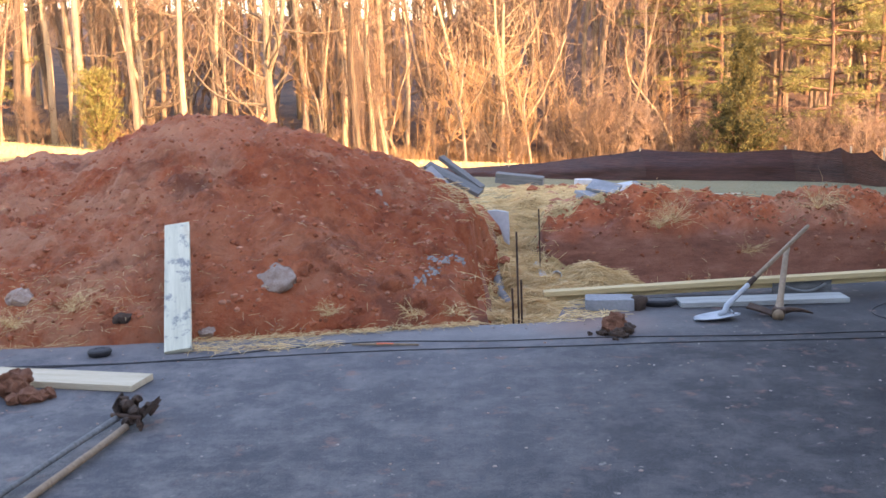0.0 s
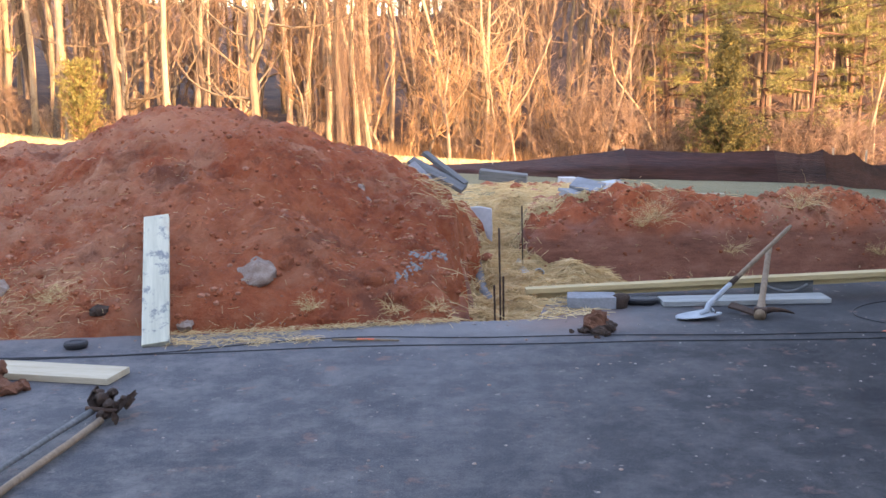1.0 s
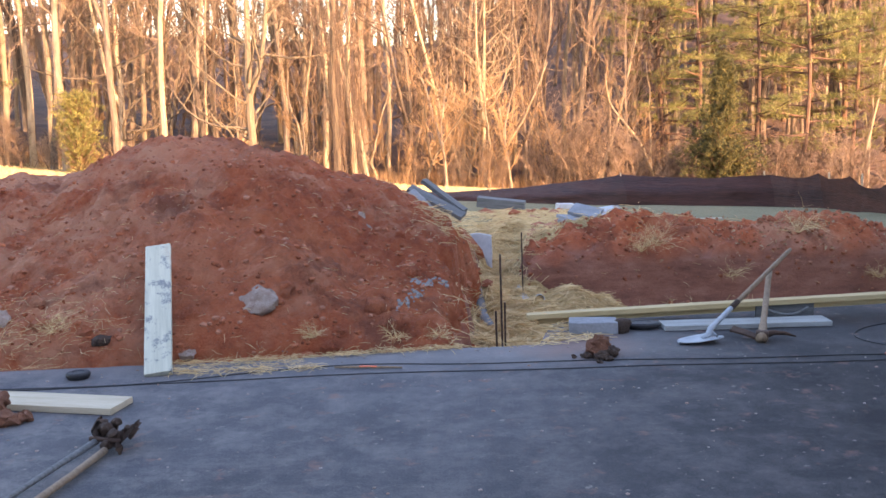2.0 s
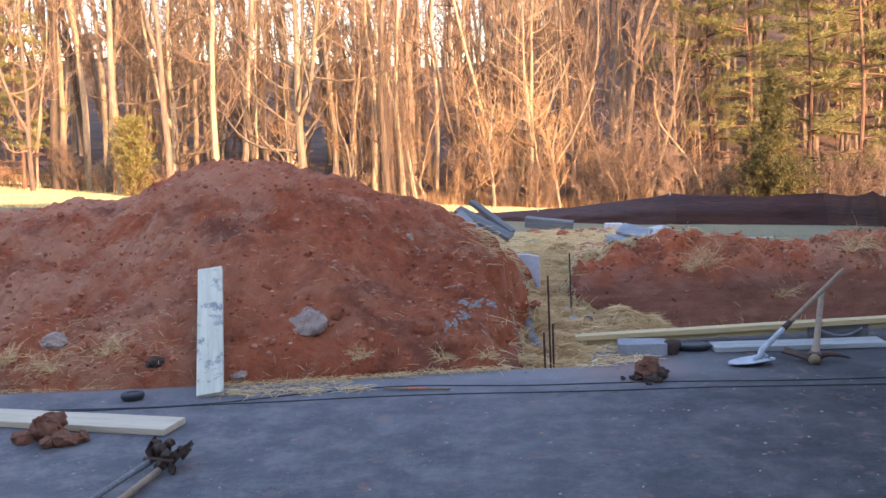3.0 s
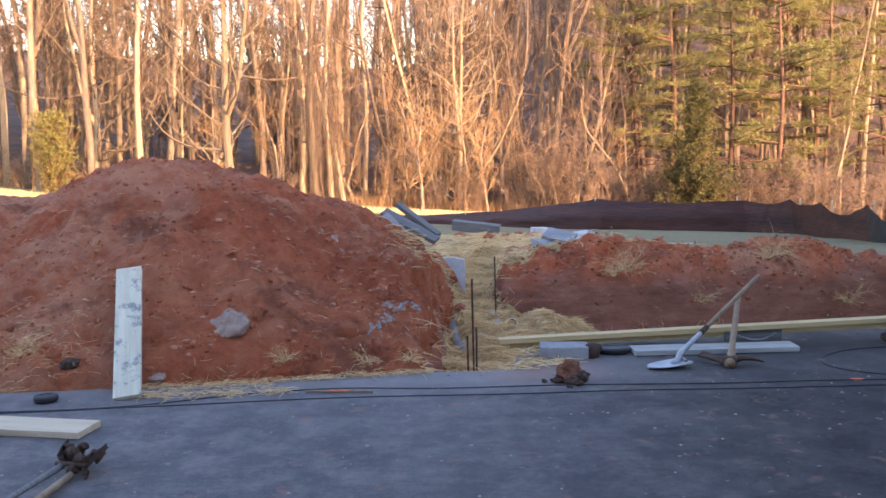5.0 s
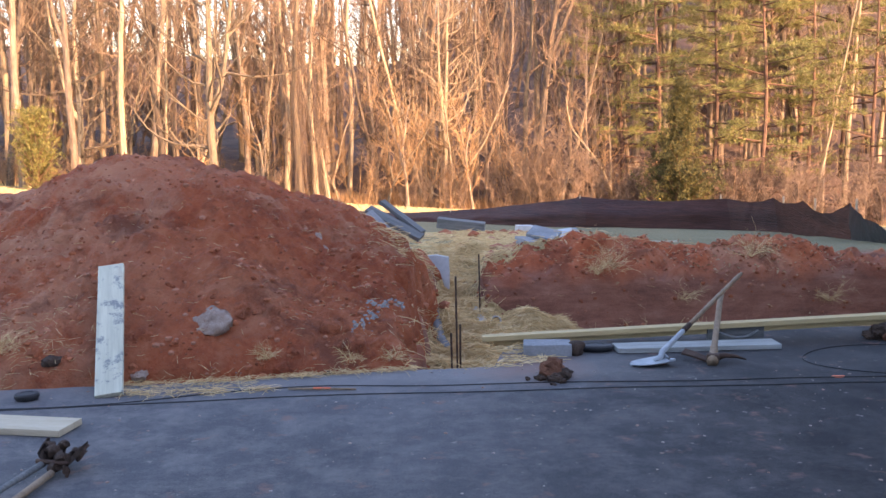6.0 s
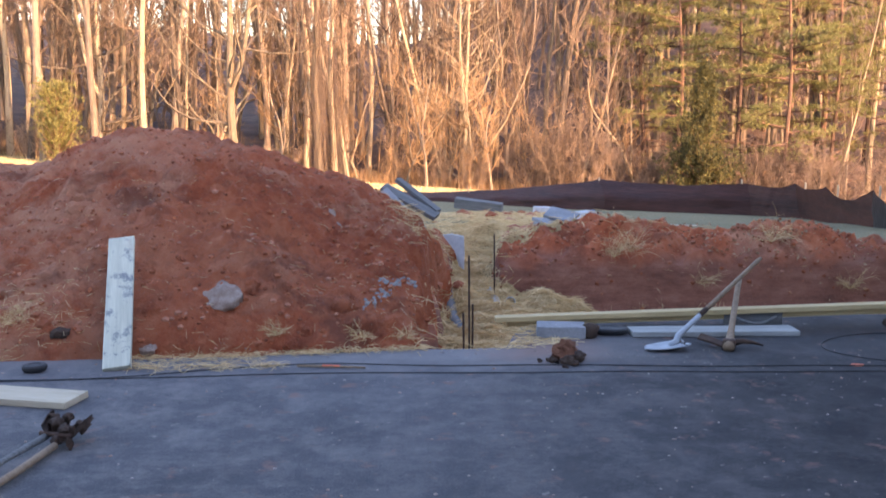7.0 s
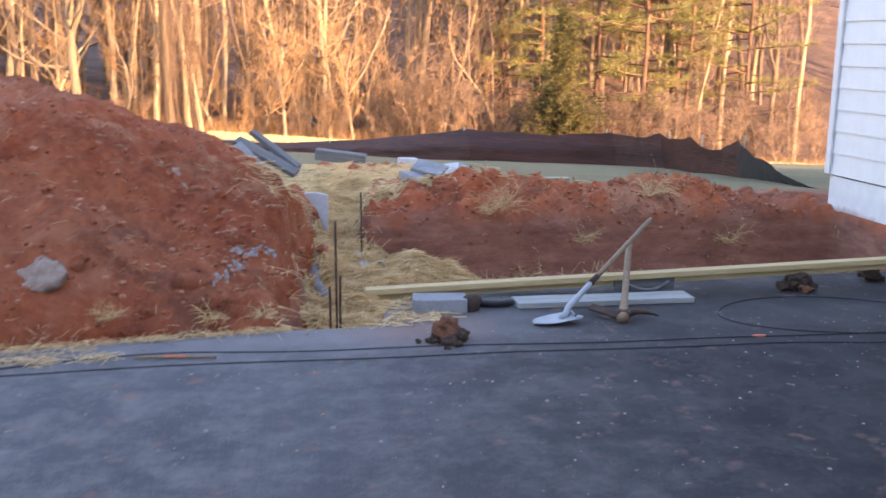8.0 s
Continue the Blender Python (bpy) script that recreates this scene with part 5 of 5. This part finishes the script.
pipe([(x, y, straw_bed(x, y) + 0.015) for x, y in ((0.95, 10.7), (1.02, 10.4), (1.08, 10.1), (1.14, 9.6), (1.18, 9.2))], 0.05, WHITE, "white plastic pipe half buried in straw")
pipe([(x, y, straw_bed(x, y) + 0.01) for x, y in ((0.60, 9.5), (0.65, 9.2), (0.71, 8.85))], 0.045, CONCRETE, "grey pipe half buried in straw")


def slab(name, at, size, turn, material, label, group="slabs by the trench"):
    ob = part(name, box(*size, 0.008, cuts=4, rough=0.006, seed=at[0] * 7), material)
    ob.matrix_basis = pose(*at, *turn)
    return tagged(ob, label, "slab", group)


def foam_sheet():
    """A torn sheet of white foam hanging over the lip of the trench."""
    bm = bmesh.new()
    rim = [bm.verts.new(p) for p in ((0.57, 10.06, 0.285), (0.66, 10.03, 0.295), (0.78, 9.99, 0.275), (0.785, 9.95, 0.10), (0.78, 9.93, -0.05), (0.735, 9.97, -0.02), (0.69, 10.0, 0.13))]
    bm.faces.new(rim)
    g = bmesh.ops.extrude_face_region(bm, geom=bm.faces[:])
    bmesh.ops.translate(bm, vec=(0.006, 0.025, 0.004), verts=[e for e in g["geom"] if isinstance(e, bmesh.types.BMVert)])
    bmesh.ops.recalc_face_normals(bm, faces=bm.faces)
    tagged(part("foam_sheet", bm, WHITE), "torn white foam sheet hanging into the trench", "foam sheet")


foam_sheet()
board("grey_plank", (-0.04, 10.60, 0.725), (0.52, 10.40, 0.43), 0.14, 0.045, GREYWOOD, "weathered grey plank sliding off the mound", "plank", (0.35, -0.45, 0.8), "planks on the mound")
board("grey_plank", (0.11, 10.75, 0.79), (0.54, 10.48, 0.475), 0.09, 0.045, GREYWOOD, "weathered grey plank lying against another", "plank", (0.45, -0.40, 0.8), "planks on the mound")
board("grey_plank", (-0.02, 9.70, mound_height(-0.02, 9.70) + 0.03), (0.36, 9.55, mound_height(0.36, 9.55) + 0.03), 0.12, 0.035, CONCRETE, "pale grey plank lying on the clay", "plank", (0.3, -0.5, 0.8), "planks on the mound")
slab("grey_board", (1.68, 20.6, -0.56), (1.0, 0.20, 0.21), (6, 6, -14), GREYWOOD, "weathered grey timber lying before the fence")
slab("white_box", (2.98, 20.3, -0.64), (0.36, 0.27, 0.16), (0, 3, 8), WHITE, "small white box on the trampled ground")
for i, (x, y, z, sx, sy, a, b, c) in enumerate(((2.45, 14.3, -0.19, 0.7, 0.5, 4, 3, 20), (2.62, 14.6, -0.10, 0.55, 0.4, 16, -8, -15), (2.25, 14.2, -0.12, 0.4, 0.35, 14, 7, 40), (2.8, 14.8, -0.09, 0.5, 0.3, 10, -6, 5), (2.45, 14.4, -0.03, 0.45, 0.3, 20, 10, -30))):
    slab("broken_slab", (x, y, z), (sx, sy, 0.05), (a, b, c), WHITE if i == 1 else CONCRETE, "pale broken slab heaped on straw", "broken slabs")
for i, (x, y, l, c) in enumerate(((3.3, 15.6, 1.5, 3), (4.1, 15.2, 0.6, -12), (4.4, 15.0, 0.5, 10), (2.9, 15.3, 0.7, -4))):
    slab("scrap_lath", (x, y, slope_height(x, y) + 0.05), (l, 0.06, 0.025), (3, 2, c), PALEWOOD, "pale lath scrap lying on the ground", "laths")

# ---- silt fence ----
FENCE = ((-6.0, 29.5, -1.05, 0.5), (-1.5, 28.6, -1.0, 0.55), (1.9, 27.0, -0.93, 0.55), (4.97, 24.0, -0.36, 0.60), (7.88, 22.0, -0.24, 0.55), (8.4, 20.6, -0.14, 0.55), (8.22, 18.6, -0.02, 0.55), (8.03, 16.5, 0.15, 0.60), (7.72, 14.9, -0.02, 0.2), (7.60, 13.2, -0.20, 0.08), (7.3, 12.2, -0.08, 0.08))


def fence():
    t = thing("silt_fence", pose(0, 0, 0), "sagging brown silt fence along the yard", "fence")
    rng = random.Random(77)
    for i in range(len(FENCE) - 1):
        (x0, y0, z0, h0), (x1, y1, z1, h1) = FENCE[i], FENCE[i + 1]
        n, m = 22, 9
        V, F = [], []
        for layer in (0.0, 0.006):
            for a in range(n + 1):
                f = a / n
                x, y = x0 + (x1 - x0) * f, y0 + (y1 - y0) * f
                sag = 0.10 * math.sin(math.pi * f) * (0.6 if i == 2 else 2.2 if i == 6 else 0.8)
                top = z0 + (z1 - z0) * f - sag + 0.025 * fbm(x * 2.3, y * 2.3, 3, 4)
                low = min(slope_height(x, y) - 0.03, top - 0.06)
                for b in range(m + 1):
                    g = b / m
                    w = 0.12 * fbm(x * 1.7 + g, y * 1.7, 4, 2) * math.sin(math.pi * g) + 0.05 * fbm(x * 5, g * 3 + y * 5, 3)
                    slump = 1.0 if i > 7 else f if i == 7 else 0.0
                    out = slump * (0.75 * (1 - g) ** 1.5 + 0.22 * fbm(x * 3.1, y * 3.1, 3, 8) * (1 - g)) + (1 - slump) * 0.12 * (1 - g) ** 3
                    tip = (1.0, 1.0, 1.0, 1 - 0.65 * f, 0.35, 0.35, 0.35 * (1 - f), 0, 0, 0)[i]
                    lean = 1.5 * max(g - 0.52 + 0.1 * fbm(x * 0.8, y * 0.8, 2, 3), 0) * tip
                    V.append(Vector((x + layer, y - out + lean + w + layer, low + (top - low) * g)))
        k = (n + 1) * (m + 1)
        for a in range(n):
            for b in range(m):
                q = a * (m + 1) + b
                F += [(q, q + m + 1, q + m + 2, q + 1), (k + q, k + q + 1, k + q + m + 2, k + q + m + 1)]
        mesh_part("fabric", mesh_of("fabric", V, F), PLASTIC if i > 6 else FABRIC, t, "black plastic sheet" if i > 6 else "", smooth=True)
    for x, y, z, h in FENCE[:8]:
        bm = box(0.03, 0.03, z + 0.05 - slope_height(x, y) + 0.3, 0.004, (x + 0.2 * (y < 21.5), y + 0.16 + 0.5 * (y > 21.5), (z + 0.05 + slope_height(x, y) - 0.3) / 2))
        part("post", bm, PALEWOOD, t)


fence()


def fallen_sheet():
    """Black sheeting lying in folds on the yard beyond the mound."""
    V, F = [], []
    n, m = 40, 12
    for a in range(n + 1):
        for b in range(m + 1):
            x, y = -10.2 + 3.0 * a / n, 15.2 + 1.8 * b / m
            lift = 0.05 + 0.55 * math.sin(math.pi * b / m) * (0.7 + 0.5 * fbm(x * 0.9, 1.0, 3)) + 0.09 * abs(fbm(x * 1.2, y * 3.5, 3, 5))
            rim = min(a, n - a, 4) * min(b, m - b, 3) / 12
            V.append((x + 0.12 * fbm(y * 2, x, 3), y + 0.15 * fbm(x * 2, y, 3), slope_height(x, y) - 0.03 + lift * min(rim * 2, 1)))
    F = [(a * (m + 1) + b, (a + 1) * (m + 1) + b, (a + 1) * (m + 1) + b + 1, a * (m + 1) + b + 1) for a in range(n) for b in range(m)]
    ob = mesh_part("plastic_sheet", mesh_of("plastic_sheet", V, F), PLASTIC, smooth=True)
    tagged(ob, "black plastic sheet lying in folds on the yard", "sheet")


fallen_sheet()


def far_house():
    t = thing("house", pose(-66, 180, slope_height(-66, 180)) @ Matrix.Scale(0.6, 4), "distant pale house seen through the trees", "house")
    part("wall", box(14, 8, 5, at=(0, 0, 2.3)), VINYL, t)
    bm = bmesh.new()
    v = [bm.verts.new(p) for p in ((-7.5, -4.6, 4.8), (7.5, -4.6, 4.8), (7.5, 4.6, 4.8), (-7.5, 4.6, 4.8), (-7.5, 0, 7.4), (7.5, 0, 7.4))]
    for f in ((0, 1, 5, 4), (2, 3, 4, 5), (0, 4, 3), (1, 2, 5), (0, 3, 2, 1)):
        bm.faces.new([v[i] for i in f])
    part("roof", bm, SHINGLE, t)
    for x in (-4.5, -1.5, 1.5, 4.5):
        w = part("window", box(1.0, 0.08, 1.4, 0.02, (x, -4.03, 2.8)), BLACK, t)
        part("frame", join(box(1.2, 0.06, 0.1, 0.01, (x, -4.09, 3.55)), box(0.1, 0.06, 1.4, 0.01, (x - 0.55, -4.09, 2.8)), box(0.1, 0.06, 1.4, 0.01, (x + 0.55, -4.09, 2.8))), VINYL, w)
        part("sill", box(1.3, 0.14, 0.08, 0.01, (x, -4.1, 2.06)), VINYL, w)


far_house()


def dry_grass(name, label, patches, half, material, seed):
    """Standing blades over patches of (count, nearest, farthest, bearing from, bearing to, low, tall)."""
    rng = random.Random(seed)
    V, F = [], []
    for count, y0, y1, k0, k1, low, tall in patches:
        for k in range(count):
            y = rng.uniform(y0, y1)
            x = rng.uniform(k0, k1) * y
            z = land(x, y)
            w, h = rng.uniform(0, 3.14), rng.uniform(low, tall)
            c, s_ = math.cos(w) * half, math.sin(w) * half
            b = len(V)
            V += [(x - c, y - s_, z - 0.02), (x + c, y + s_, z - 0.02), (x + rng.gauss(0, 0.3 * h), y + rng.gauss(0, 0.3 * h), z + h)]
            F.append((b, b + 1, b + 2))
    return tagged(mesh_part(name, mesh_of(name, V, F), material), label, "grass", kind="stuff")


HAY = varied("dry_grass_blades", [(0.48, 0.37, 0.17), (0.62, 0.50, 0.25), (0.56, 0.44, 0.21), (0.38, 0.31, 0.13)], 0.8)
STALK = varied("dry_stalks", [(0.20, 0.11, 0.05), (0.42, 0.25, 0.11), (0.30, 0.17, 0.08), (0.50, 0.32, 0.15)], 0.85)
dry_grass("dry_grass", "short dry yellow grass on the far field", ((52000, 36, 50.5, -0.54, -0.15, 0.07, 0.17), (16000, 30, 48, -0.05, 0.16, 0.06, 0.15), (12000, 34, 48, 0.16, 0.62, 0.04, 0.11)), 0.026, HAY, 55)
dry_grass("dry_stalks", "brown dry stalks before the wood", ((16000, 47, 51.5, -0.06, 0.6, 0.25, 0.9), (9000, 49.5, 54, -0.55, -0.05, 0.2, 0.7)), 0.012, STALK, 56)
